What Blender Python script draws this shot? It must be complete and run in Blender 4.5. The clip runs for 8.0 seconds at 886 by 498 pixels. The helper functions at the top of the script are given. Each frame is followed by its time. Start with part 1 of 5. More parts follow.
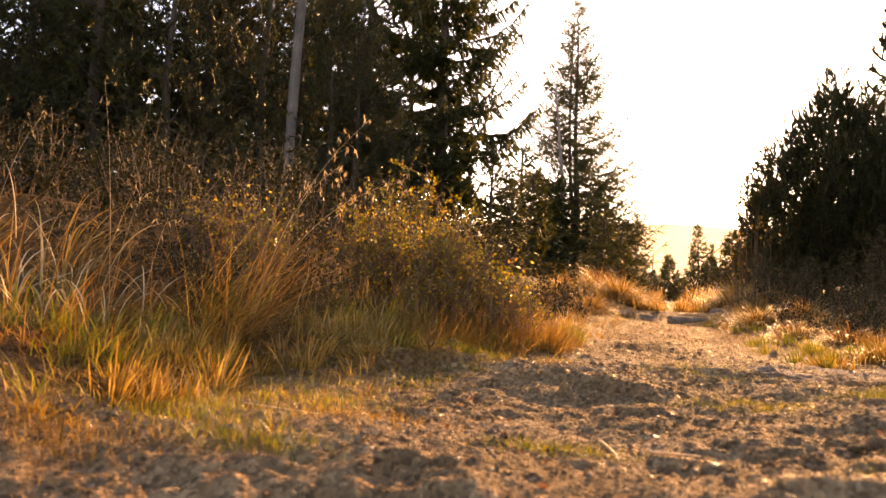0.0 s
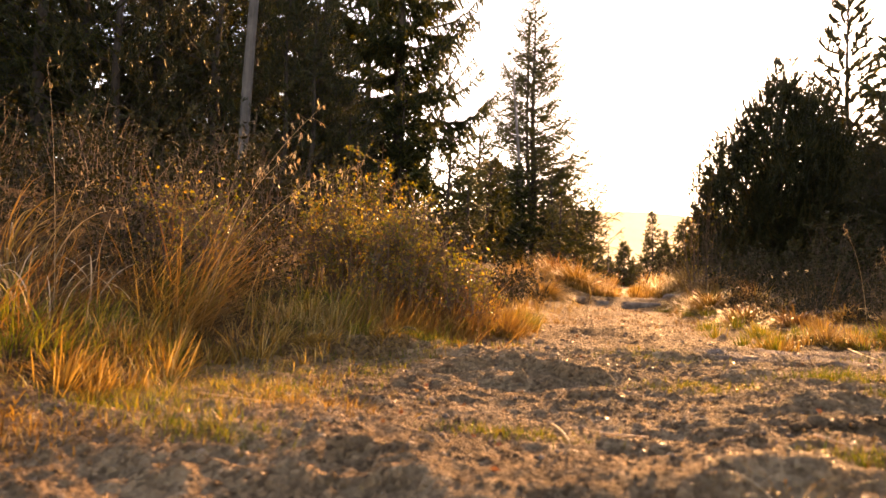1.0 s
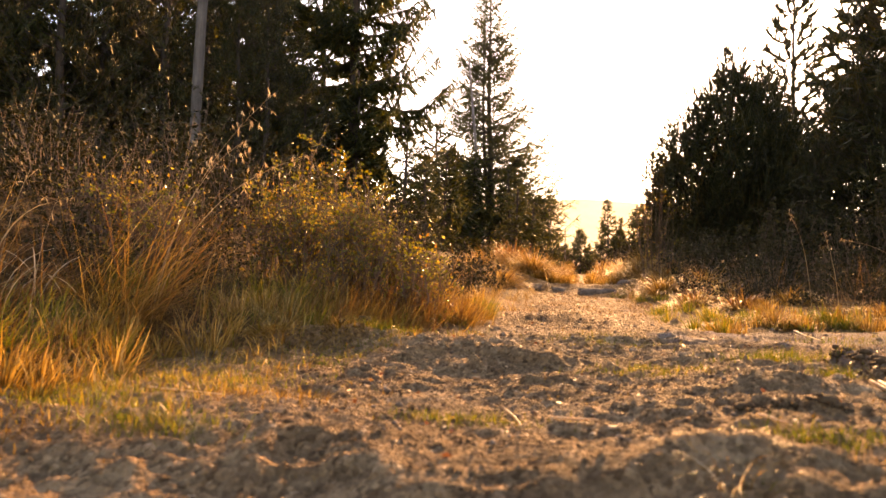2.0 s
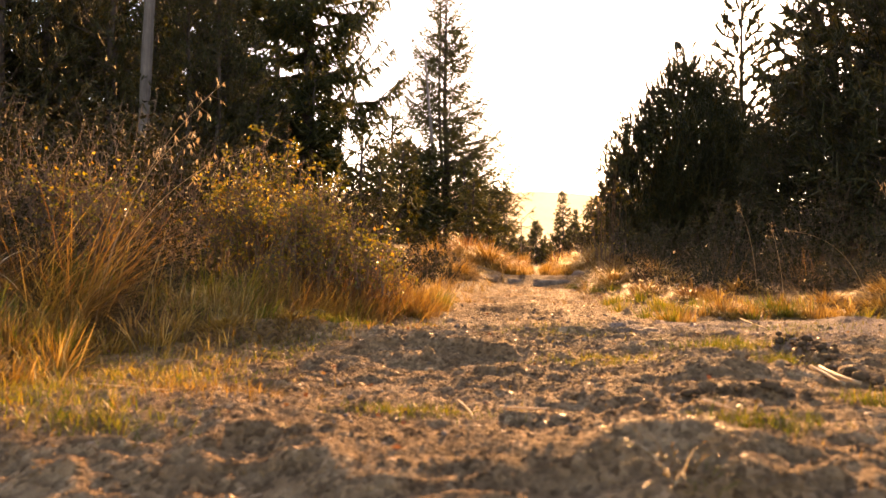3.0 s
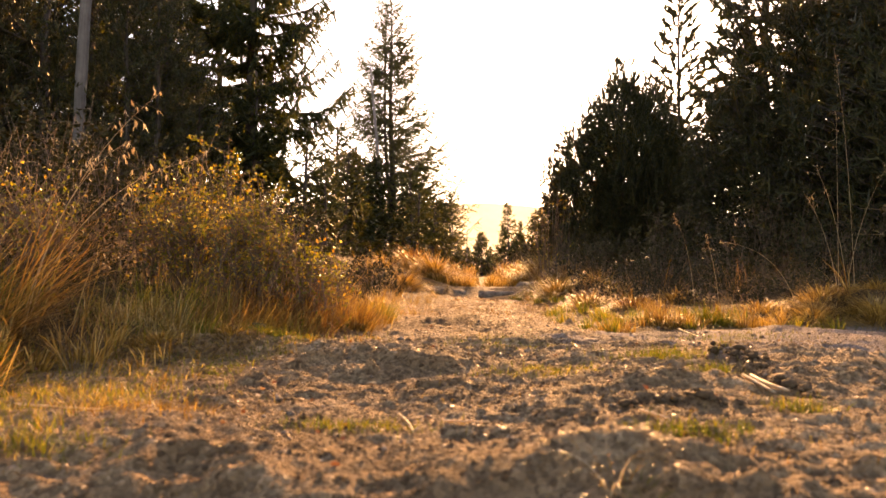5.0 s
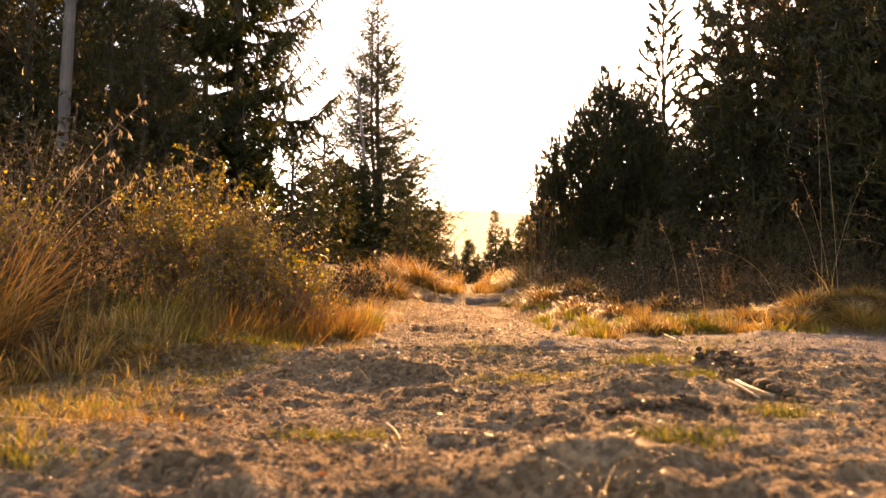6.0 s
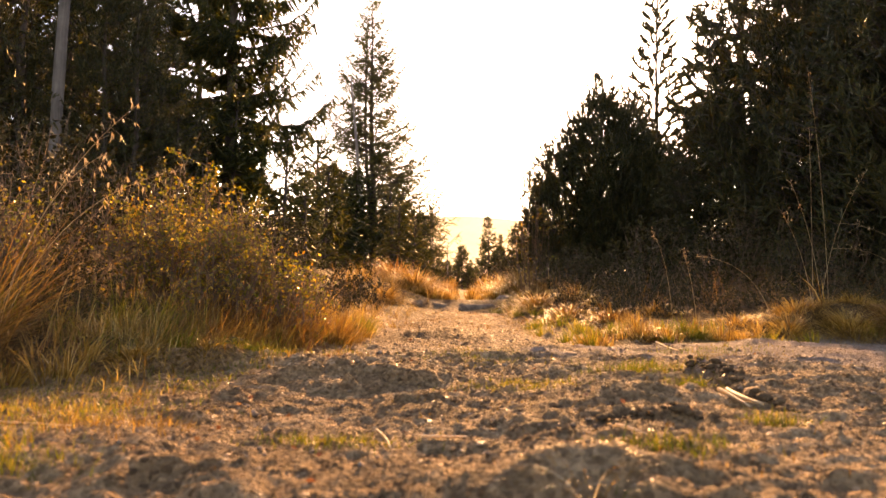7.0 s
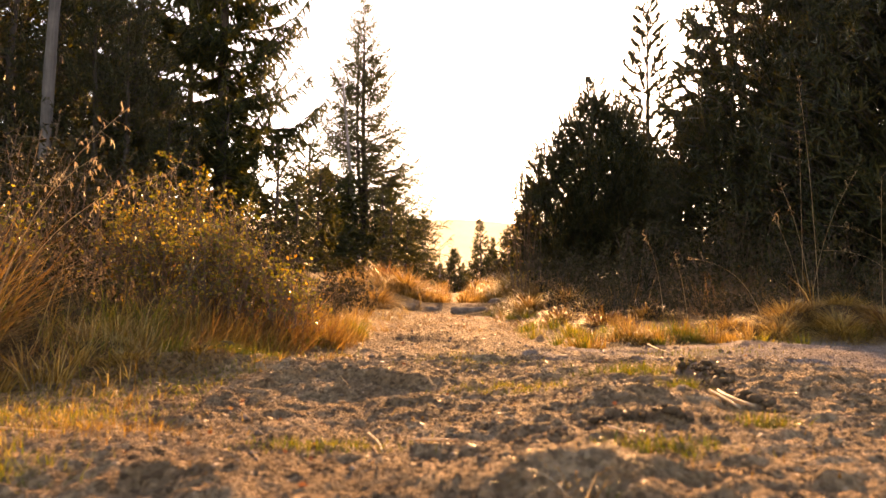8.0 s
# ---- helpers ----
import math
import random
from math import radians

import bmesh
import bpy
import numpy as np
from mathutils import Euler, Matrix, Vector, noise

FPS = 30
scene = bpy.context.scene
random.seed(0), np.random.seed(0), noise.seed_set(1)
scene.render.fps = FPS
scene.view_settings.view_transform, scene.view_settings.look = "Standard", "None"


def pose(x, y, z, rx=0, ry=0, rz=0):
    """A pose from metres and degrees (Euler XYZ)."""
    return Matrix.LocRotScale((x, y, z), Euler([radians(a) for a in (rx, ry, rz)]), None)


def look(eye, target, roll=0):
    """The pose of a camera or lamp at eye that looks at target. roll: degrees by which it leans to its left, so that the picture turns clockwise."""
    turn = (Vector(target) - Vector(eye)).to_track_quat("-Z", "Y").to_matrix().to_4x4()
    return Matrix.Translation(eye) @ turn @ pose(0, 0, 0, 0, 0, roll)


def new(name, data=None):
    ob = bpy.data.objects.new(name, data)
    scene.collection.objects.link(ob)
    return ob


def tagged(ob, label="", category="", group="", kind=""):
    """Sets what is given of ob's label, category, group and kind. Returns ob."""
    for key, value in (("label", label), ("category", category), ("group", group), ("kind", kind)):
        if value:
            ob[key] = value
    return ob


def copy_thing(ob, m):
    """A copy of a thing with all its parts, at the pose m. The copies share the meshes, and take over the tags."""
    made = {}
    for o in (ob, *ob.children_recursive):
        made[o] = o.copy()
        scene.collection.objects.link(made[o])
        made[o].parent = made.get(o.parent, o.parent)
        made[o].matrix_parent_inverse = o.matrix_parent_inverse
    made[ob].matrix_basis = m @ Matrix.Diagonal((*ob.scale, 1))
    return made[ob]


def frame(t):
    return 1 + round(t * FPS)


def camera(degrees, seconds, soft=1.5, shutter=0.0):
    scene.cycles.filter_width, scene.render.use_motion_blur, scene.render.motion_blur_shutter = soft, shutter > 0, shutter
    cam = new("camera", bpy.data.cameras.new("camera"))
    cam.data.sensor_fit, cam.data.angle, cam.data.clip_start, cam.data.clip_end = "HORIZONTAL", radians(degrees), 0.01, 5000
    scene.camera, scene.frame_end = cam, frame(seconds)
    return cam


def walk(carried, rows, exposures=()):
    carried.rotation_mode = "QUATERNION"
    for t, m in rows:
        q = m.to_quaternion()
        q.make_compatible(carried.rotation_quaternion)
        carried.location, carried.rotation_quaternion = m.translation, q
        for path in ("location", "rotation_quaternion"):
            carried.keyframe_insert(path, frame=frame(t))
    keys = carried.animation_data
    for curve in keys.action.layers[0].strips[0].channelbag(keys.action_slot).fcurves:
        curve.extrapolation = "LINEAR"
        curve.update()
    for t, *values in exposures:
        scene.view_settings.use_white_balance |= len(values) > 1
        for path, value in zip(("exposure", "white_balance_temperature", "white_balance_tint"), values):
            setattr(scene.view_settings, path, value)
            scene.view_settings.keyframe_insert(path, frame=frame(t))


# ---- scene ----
cam = camera(62.6, 8.0)
cam.data.dof.use_dof, cam.data.dof.focus_distance, cam.data.dof.aperture_fstop = True, 4.0, 5.4
PATH = [
    (0, (-0.0338, 0.28, 0.255), (-0.7837, 2.6612, 0.3962), 2.7),
    (0.5, (-0.0287, 0.2825, 0.255), (-0.7125, 2.6837, 0.375), 2.6),
    (1, (-0.0238, 0.285, 0.2525), (-0.6362, 2.7062, 0.3575), 2.3),
    (1.5, (-0.0175, 0.2875, 0.2513), (-0.5637, 2.7263, 0.3413), 1.9),
    (3, (-0.0013, 0.2975, 0.2488), (-0.3287, 2.775, 0.2987), 1.1),
    (3.5, (0.0025, 0.2987, 0.2513), (-0.2675, 2.7837, 0.3037), 1.1),
    (4, (0.0063, 0.2987, 0.2513), (-0.2125, 2.7887, 0.3175), 1.0),
    (4.5, (0.0075, 0.3025, 0.2513), (-0.17, 2.795, 0.3313), 1.0),
    (6, (0.0112, 0.2987, 0.2538), (-0.0912, 2.7937, 0.3712), 0.5),
    (6.5, (0.0125, 0.3013, 0.2538), (-0.0788, 2.7963, 0.3837), 0.6),
    (7, (0.0137, 0.3, 0.255), (-0.065, 2.795, 0.3925), 0.9),
    (7.5, (0.015, 0.3013, 0.255), (-0.05, 2.7963, 0.3987), 0.8),
    (8, (0.015, 0.2987, 0.255), (-0.0375, 2.7937, 0.4037), 0.7),
]
walk(cam, [(t, look(eye, target, roll)) for t, eye, target, roll in PATH], exposures=[(0.0, 1.82, 9300, 30), (8.0, 1.82, 9300, 30)])

# ---- world and sun ----
SUN_AZ, SUN_EL = 9.0, 23.0          # degrees: clockwise from the trail's direction, above level
world = bpy.data.worlds.new("world")
scene.world = world
world.use_nodes = True
wn = world.node_tree.nodes
sky = wn.new("ShaderNodeTexSky")
sky.sky_type, sky.sun_disc = "NISHITA", False
sky.sun_elevation, sky.sun_rotation = radians(SUN_EL), radians(SUN_AZ)
sky.air_density, sky.dust_density, sky.ozone_density = 1.0, 1.0, 1.0
wn["Background"].inputs["Strength"].default_value = 0.15
world.node_tree.links.new(sky.outputs["Color"], wn["Background"].inputs["Color"])
sun = new("sun", bpy.data.lights.new("sun", "SUN"))
sun.data.energy, sun.data.angle, sun.data.color = 4.4, radians(0.6), (1.0, 0.63, 0.28)
sun_way = Vector((math.sin(radians(SUN_AZ)) * math.cos(radians(SUN_EL)), math.cos(radians(SUN_AZ)) * math.cos(radians(SUN_EL)), math.sin(radians(SUN_EL))))
sun.matrix_world = look(sun_way * 60, (0, 0, 0))


# ---- materials ----
def material(name):
    m = bpy.data.materials.new(name)
    m.use_nodes = True
    return m, m.node_tree.nodes, m.node_tree.links, m.node_tree.nodes["Principled BSDF"]


def ramp(nodes, stops):
    r = nodes.new("ShaderNodeValToRGB")
    while len(r.color_ramp.elements) < len(stops):
        r.color_ramp.elements.new(0.5)
    for e, (p, c) in zip(r.color_ramp.elements, stops):
        e.position, e.color = p, (*c, 1)
    return r


def noise_tex(nodes, links, scale, detail=5.0, rough=0.6, coord=None):
    n = nodes.new("ShaderNodeTexNoise")
    n.inputs["Scale"].default_value, n.inputs["Detail"].default_value, n.inputs["Roughness"].default_value = scale, detail, rough
    if coord is None:
        coord = nodes.new("ShaderNodeTexCoord").outputs["Object"]
    links.new(coord, n.inputs["Vector"])
    return n


def foliage(name, stops, through_tint, through_share, rough=0.45, patch=1.3, spec=0.3):
    """Leaves, blades and needles: each one its own tone, drifting over the plant, and letting light through."""
    m, nodes, links, bsdf = material(name)
    geo = nodes.new("ShaderNodeNewGeometry")
    big = noise_tex(nodes, links, patch, 3.0, 0.5, geo.outputs["Position"])
    mix = nodes.new("ShaderNodeMath")
    mix.operation = "MULTIPLY_ADD"
    mix.inputs[1].default_value = 0.85
    links.new(geo.outputs["Random Per Island"], mix.inputs[0])
    shift = nodes.new("ShaderNodeMapRange")
    shift.inputs["From Min"].default_value, shift.inputs["From Max"].default_value = 0.3, 0.7
    shift.inputs["To Min"].default_value, shift.inputs["To Max"].default_value = -0.15, 0.32
    links.new(big.outputs["Fac"], shift.inputs["Value"])
    links.new(shift.outputs["Result"], mix.inputs[2])
    col = ramp(nodes, stops)
    links.new(mix.outputs[0], col.inputs["Fac"])
    links.new(col.outputs["Color"], bsdf.inputs["Base Color"])
    bsdf.inputs["Roughness"].default_value = rough
    bsdf.inputs["Specular IOR Level"].default_value = spec
    tr = nodes.new("ShaderNodeBsdfTranslucent")
    tint = nodes.new("ShaderNodeMix")
    tint.data_type, tint.blend_type = "RGBA", "MULTIPLY"
    tint.inputs["Factor"].default_value = 1.0
    tint.inputs[7].default_value = (*through_tint, 1)
    links.new(col.outputs["Color"], tint.inputs[6])
    links.new(tint.outputs[2], tr.inputs["Color"])
    ms = nodes.new("ShaderNodeMixShader")
    ms.inputs["Fac"].default_value = through_share
    links.new(bsdf.outputs["BSDF"], ms.inputs[1])
    links.new(tr.outputs["BSDF"], ms.inputs[2])
    links.new(ms.outputs["Shader"], nodes["Material Output"].inputs["Surface"])
    return m


def wood(name, dark, light, along=12.0, rough=0.85):
    m, nodes, links, bsdf = material(name)
    tc = nodes.new("ShaderNodeTexCoord")
    mp = nodes.new("ShaderNodeMapping")
    mp.inputs["Scale"].default_value = (1, 1, 0.08)
    links.new(tc.outputs["Object"], mp.inputs["Vector"])
    grain = noise_tex(nodes, links, along * 6, 6.0, 0.65, mp.outputs["Vector"])
    blot = noise_tex(nodes, links, 5.0, 4.0)
    mul = nodes.new("ShaderNodeMath")
    mul.operation = "MULTIPLY_ADD"
    mul.inputs[1].default_value = 0.5
    links.new(blot.outputs["Fac"], mul.inputs[0])
    half = nodes.new("ShaderNodeMath")
    half.operation = "MULTIPLY"
    half.inputs[1].default_value = 0.5
    links.new(grain.outputs["Fac"], half.inputs[0])
    links.new(half.outputs[0], mul.inputs[2])
    col = ramp(nodes, [(0.33, dark), (0.66, light)])
    links.new(mul.outputs[0], col.inputs["Fac"])
    links.new(col.outputs["Color"], bsdf.inputs["Base Color"])
    bsdf.inputs["Roughness"].default_value = rough
    bump = nodes.new("ShaderNodeBump")
    bump.inputs["Strength"].default_value, bump.inputs["Distance"].default_value = 0.6, 0.01
    links.new(grain.outputs["Fac"], bump.inputs["Height"])
    links.new(bump.outputs["Normal"], bsdf.inputs["Normal"])
    return m


def stone_material(name, stops, scale):
    m, nodes, links, bsdf = material(name)
    a = noise_tex(nodes, links, scale, 8.0, 0.7)
    col = ramp(nodes, stops)
    links.new(a.outputs["Fac"], col.inputs["Fac"])
    links.new(col.outputs["Color"], bsdf.inputs["Base Color"])
    bsdf.inputs["Roughness"].default_value = 0.85
    bsdf.inputs["Specular IOR Level"].default_value = 0.12
    bump = nodes.new("ShaderNodeBump")
    bump.inputs["Strength"].default_value, bump.inputs["Distance"].default_value = 0.8, 0.01
    links.new(a.outputs["Fac"], bump.inputs["Height"])
    links.new(bump.outputs["Normal"], bsdf.inputs["Normal"])
    return m


def ground_material():
    """Trodden gritty granite and dirt, giving way to rusty litter and soil where the plants grow (attribute 'cover')."""
    m, nodes, links, bsdf = material("trail_ground")
    pos = nodes.new("ShaderNodeNewGeometry").outputs["Position"]
    coarse = noise_tex(nodes, links, 2.2, 6.0, 0.62, pos)
    mid = noise_tex(nodes, links, 24.0, 6.0, 0.72, pos)
    fine = noise_tex(nodes, links, 140.0, 5.0, 0.75, pos)
    grit = nodes.new("ShaderNodeTexVoronoi")
    grit.inputs["Scale"].default_value = 95.0
    links.new(pos, grit.inputs["Vector"])
    dirt = ramp(nodes, [(0.34, (0.105, 0.066, 0.036)), (0.5, (0.270, 0.180, 0.102)), (0.66, (0.43, 0.31, 0.19))])
    add = nodes.new("ShaderNodeMath")
    add.operation = "MULTIPLY_ADD"
    add.inputs[1].default_value = 0.55
    links.new(coarse.outputs["Fac"], add.inputs[0])
    sc = nodes.new("ShaderNodeMath")
    sc.operation = "MULTIPLY"
    sc.inputs[1].default_value = 0.45
    links.new(mid.outputs["Fac"], sc.inputs[0])
    links.new(sc.outputs[0], add.inputs[2])
    links.new(add.outputs[0], dirt.inputs["Fac"])
    fleck = ramp(nodes, [(0.0, (0.40, 0.36, 0.33)), (0.5, (1, 1, 1)), (1.0, (1.6, 1.52, 1.42))])
    links.new(grit.outputs["Color"], fleck.inputs["Fac"])
    spotted = nodes.new("ShaderNodeMix")
    spotted.data_type, spotted.blend_type = "RGBA", "MULTIPLY"
    spotted.inputs["Factor"].default_value = 0.95
    links.new(dirt.outputs["Color"], spotted.inputs[6])
    links.new(fleck.outputs["Color"], spotted.inputs[7])
    litter = ramp(nodes, [(0.3, (0.030, 0.020, 0.011)), (0.5, (0.085, 0.050, 0.021)), (0.68, (0.19, 0.115, 0.042))])
    links.new(mid.outputs["Fac"], litter.inputs["Fac"])
    cover = nodes.new("ShaderNodeAttribute")
    cover.attribute_name = "cover"
    edge = nodes.new("ShaderNodeMath")
    edge.operation = "MULTIPLY_ADD"
    edge.inputs[1].default_value = 1.2
    links.new(mid.outputs["Fac"], edge.inputs[0])
    links.new(cover.outputs["Fac"], edge.inputs[2])
    step = nodes.new("ShaderNodeMapRange")
    step.inputs["From Min"].default_value, step.inputs["From Max"].default_value = 0.88, 1.25
    links.new(edge.outputs[0], step.inputs["Value"])
    both = nodes.new("ShaderNodeMix")
    both.data_type = "RGBA"
    links.new(step.outputs["Result"], both.inputs["Factor"])
    # greyer rock on the right, its grey partly standing in for pine shade
    slab_shade = nodes.new("ShaderNodeAttribute")
    slab_shade.attribute_name = "slab_shade"
    grey = ramp(nodes, [(0.3, (0.10, 0.075, 0.060)), (0.45, (0.20, 0.157, 0.130)), (0.58, (0.27, 0.217, 0.182)), (0.72, (0.38, 0.310, 0.260))])
    links.new(add.outputs[0], grey.inputs["Fac"])
    bare = nodes.new("ShaderNodeMix")
    bare.data_type = "RGBA"
    links.new(slab_shade.outputs["Fac"], bare.inputs["Factor"])
    links.new(spotted.outputs[2], bare.inputs[6])
    links.new(grey.outputs["Color"], bare.inputs[7])
    links.new(bare.outputs[2], both.inputs[6])
    links.new(litter.outputs["Color"], both.inputs[7])
    links.new(both.outputs[2], bsdf.inputs["Base Color"])
    glint = ramp(nodes, [(0.0, (0.8, 0.8, 0.8)), (0.88, (0.8, 0.8, 0.8)), (0.93, (0.36, 0.36, 0.36))])
    links.new(grit.outputs["Color"], glint.inputs["Fac"])
    links.new(glint.outputs["Color"], bsdf.inputs["Roughness"])
    shine = ramp(nodes, [(0.0, (0.07, 0.07, 0.07)), (0.88, (0.07, 0.07, 0.07)), (0.93, (0.4, 0.4, 0.4))])
    links.new(grit.outputs["Color"], shine.inputs["Fac"])
    links.new(shine.outputs["Color"], bsdf.inputs["Specular IOR Level"])
    b1 = nodes.new("ShaderNodeBump")
    b1.inputs["Strength"].default_value, b1.inputs["Distance"].default_value = 1.0, 0.026
    links.new(mid.outputs["Fac"], b1.inputs["Height"])
    b2 = nodes.new("ShaderNodeBump")
    b2.inputs["Strength"].default_value, b2.inputs["Distance"].default_value = 1.0, 0.016
    links.new(fine.outputs["Fac"], b2.inputs["Height"])
    links.new(b1.outputs["Normal"], b2.inputs["Normal"])
    b3 = nodes.new("ShaderNodeBump")
    b3.inputs["Strength"].default_value, b3.inputs["Distance"].default_value = 0.9, 0.008
    b3.invert = True
    links.new(grit.outputs["Distance"], b3.inputs["Height"])
    links.new(b2.outputs["Normal"], b3.inputs["Normal"])
    links.new(b3.outputs["Normal"], bsdf.inputs["Normal"])
    return m


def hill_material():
    """A far wooded ridge, its golden evening haze put in as emitted colour."""
    m, nodes, links, bsdf = material("haze_glow_ridge")
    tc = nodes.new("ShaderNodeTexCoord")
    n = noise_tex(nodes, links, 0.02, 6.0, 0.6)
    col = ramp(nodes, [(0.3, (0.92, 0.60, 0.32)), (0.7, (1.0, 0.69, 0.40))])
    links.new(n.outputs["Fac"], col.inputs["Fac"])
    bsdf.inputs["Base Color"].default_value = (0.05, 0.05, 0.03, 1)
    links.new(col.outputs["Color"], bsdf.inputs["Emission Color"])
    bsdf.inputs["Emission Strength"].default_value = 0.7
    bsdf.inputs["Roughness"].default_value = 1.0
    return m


M_GROUND = ground_material()
M_HILL = hill_material()
M_STRAW = foliage("dry_grass", [(0.0, (0.07, 0.038, 0.010)), (0.3, (0.21, 0.120, 0.030)), (0.7, (0.36, 0.23, 0.062)), (1.0, (0.58, 0.43, 0.19))], (1.0, 0.86, 0.46), 0.52)
M_RUST = foliage("rusty_grass", [(0.0, (0.09, 0.042, 0.016)), (0.5, (0.25, 0.130, 0.042)), (1.0, (0.44, 0.28, 0.105))], (1.0, 0.84, 0.48), 0.5)
M_GREEN = foliage("green_grass", [(0.0, (0.055, 0.075, 0.012)), (0.45, (0.13, 0.135, 0.020)), (0.8, (0.26, 0.20, 0.035)), (1.0, (0.42, 0.29, 0.08))], (1.0, 1.0, 0.5), 0.6)
M_SEED = foliage("seed_head", [(0.0, (0.28, 0.19, 0.10)), (1.0, (0.52, 0.40, 0.24))], (1.0, 0.92, 0.75), 0.45)
M_LEAF = foliage("bilberry_leaf", [(0.0, (0.040, 0.050, 0.010)), (0.45, (0.11, 0.105, 0.018)), (0.72, (0.20, 0.150, 0.026)), (0.9, (0.22, 0.105, 0.028)), (1.0, (0.42, 0.31, 0.09))], (1.6, 1.5, 0.5), 0.58, 0.28, 3.0, 0.6)
# heath leaf colour kept very dark to stand in for shade among the shrubs
M_LEAF_DARK = foliage("shaded_heath_leaf", [(0.0, (0.016, 0.016, 0.006)), (0.6, (0.036, 0.031, 0.010)), (1.0, (0.075, 0.055, 0.015))], (1.0, 0.9, 0.4), 0.12, 0.6, 1.3, 0.12)
M_SPRUCE = foliage("spruce_needle", [(0.0, (0.024, 0.034, 0.013)), (0.6, (0.047, 0.062, 0.020)), (1.0, (0.09, 0.090, 0.025))], (2.4, 1.8, 0.7), 0.5, 0.45)
M_PINE = foliage("pine_needle", [(0.0, (0.021, 0.025, 0.010)), (0.6, (0.040, 0.046, 0.015)), (1.0, (0.09, 0.078, 0.023))], (1.8, 1.3, 0.5), 0.36, 0.45)
M_BARK = wood("bark", (0.030, 0.022, 0.016), (0.085, 0.063, 0.045))
M_TWIG = wood("thin_twig", (0.06, 0.035, 0.02), (0.16, 0.10, 0.06))
M_POLE = wood("weathered_pole", (0.055, 0.048, 0.042), (0.15, 0.13, 0.112), 9.0)
M_DEAD = wood("dead_wood", (0.13, 0.11, 0.09), (0.28, 0.24, 0.20))
M_STONE = stone_material("granite", [(0.3, (0.085, 0.058, 0.040)), (0.5, (0.165, 0.12, 0.085)), (0.72, (0.29, 0.22, 0.16))], 24.0)
M_CLOD = stone_material("soil_clod", [(0.3, (0.040, 0.027, 0.016)), (0.6, (0.095, 0.064, 0.036)), (0.8, (0.17, 0.115, 0.065))], 40.0)
M_DRY = foliage("pale_straw", [(0.0, (0.42, 0.32, 0.20)), (1.0, (0.70, 0.60, 0.43))], (1.0, 0.9, 0.7), 0.5)
M_DEADLEAF = foliage("fallen_leaf", [(0.0, (0.14, 0.06, 0.03)), (0.6, (0.25, 0.12, 0.055)), (1.0, (0.38, 0.25, 0.12))], (1.0, 0.7, 0.4), 0.3)


# ---- mesh helpers ----
def link_mesh(name, verts, faces, mat, parent=None, label="", smooth=False):
    """One mesh object from arrays: faces is a list of index arrays, each of one face size."""
    me = bpy.data.meshes.new(name)
    verts = np.asarray(verts, dtype=np.float32)
    faces = [np.asarray(f, dtype=np.int32) for f in faces if len(f)]
    me.vertices.add(len(verts))
    me.vertices.foreach_set("co", verts.ravel())
    loops = np.concatenate([f.ravel() for f in faces])
    sizes = np.concatenate([np.full(len(f), f.shape[1], dtype=np.int32) for f in faces])
    starts = np.concatenate([[0], np.cumsum(sizes)[:-1]]).astype(np.int32)
    me.loops.add(len(loops))
    me.loops.foreach_set("vertex_index", loops)
    me.polygons.add(len(sizes))
    me.polygons.foreach_set("loop_start", starts)
    if smooth:
        me.polygons.foreach_set("use_smooth", np.ones(len(sizes), dtype=bool))
    me.update(calc_edges=True)
    me.materials.append(mat)
    ob = new(name, me)
    if parent is not None:
        ob.parent = parent
    if label:
        ob["label"] = label
    return ob


class Soup:
    """Gathers vertices, triangles and quads of one mesh."""

    def __init__(self):
        self.v, self.t, self.q, self.n = [], [], [], 0

    def add(self, v, tris=None, quads=None):
        v = np.asarray(v, dtype=np.float64).reshape(-1, 3)
        if tris is not None and len(tris):
            self.t.append(np.asarray(tris) + self.n)
        if quads is not None and len(quads):
            self.q.append(np.asarray(quads) + self.n)
        self.v.append(v)
        self.n += len(v)

    def link(self, name, mat, parent=None, label="", smooth=False):
        faces = []
        if self.t:
            faces.append(np.concatenate(self.t))
        if self.q:
            faces.append(np.concatenate(self.q))
        return link_mesh(name, np.concatenate(self.v), faces, mat, parent, label, smooth)


def thing(name, place, label, category, group="", turn=0.0, size=1.0):
    ob = new(name)
    ob.empty_display_size = 0.1
    ob.matrix_basis = pose(*place, 0, 0, turn) @ Matrix.Scale(size, 4)
    return tagged(ob, label, category, group)


def unit(a):
    return a / np.maximum(np.linalg.norm(a, axis=-1, keepdims=True), 1e-9)


def tube(soup, pts, radii, sides=6, cap=True):
    """A tapered tube along pts."""
    pts, radii = np.asarray(pts, float), np.asarray(radii, float)
    along = unit(np.gradient(pts, axis=0))
    ref = np.where(np.abs(along[:, 2:3]) > 0.9, np.array([[1.0, 0, 0]]), np.array([[0, 0, 1.0]]))
    a = unit(np.cross(along, ref))
    b = np.cross(along, a)
    th = np.arange(sides) / sides * 2 * np.pi
    ring = pts[:, None] + radii[:, None, None] * (np.cos(th)[None, :, None] * a[:, None] + np.sin(th)[None, :, None] * b[:, None])
    n = len(pts)
    i, j = np.meshgrid(np.arange(n - 1), np.arange(sides), indexing="ij")
    k = (j + 1) % sides
    quads = np.stack([i * sides + j, i * sides + k, (i + 1) * sides + k, (i + 1) * sides + j], -1).reshape(-1, 4)
    v = ring.reshape(-1, 3)
    tris = None
    if cap:
        v = np.vstack([v, pts[-1:]])
        last = (n - 1) * sides
        tris = [(last + s, last + (s + 1) % sides, n * sides) for s in range(sides)]
    soup.add(v, tris, quads)


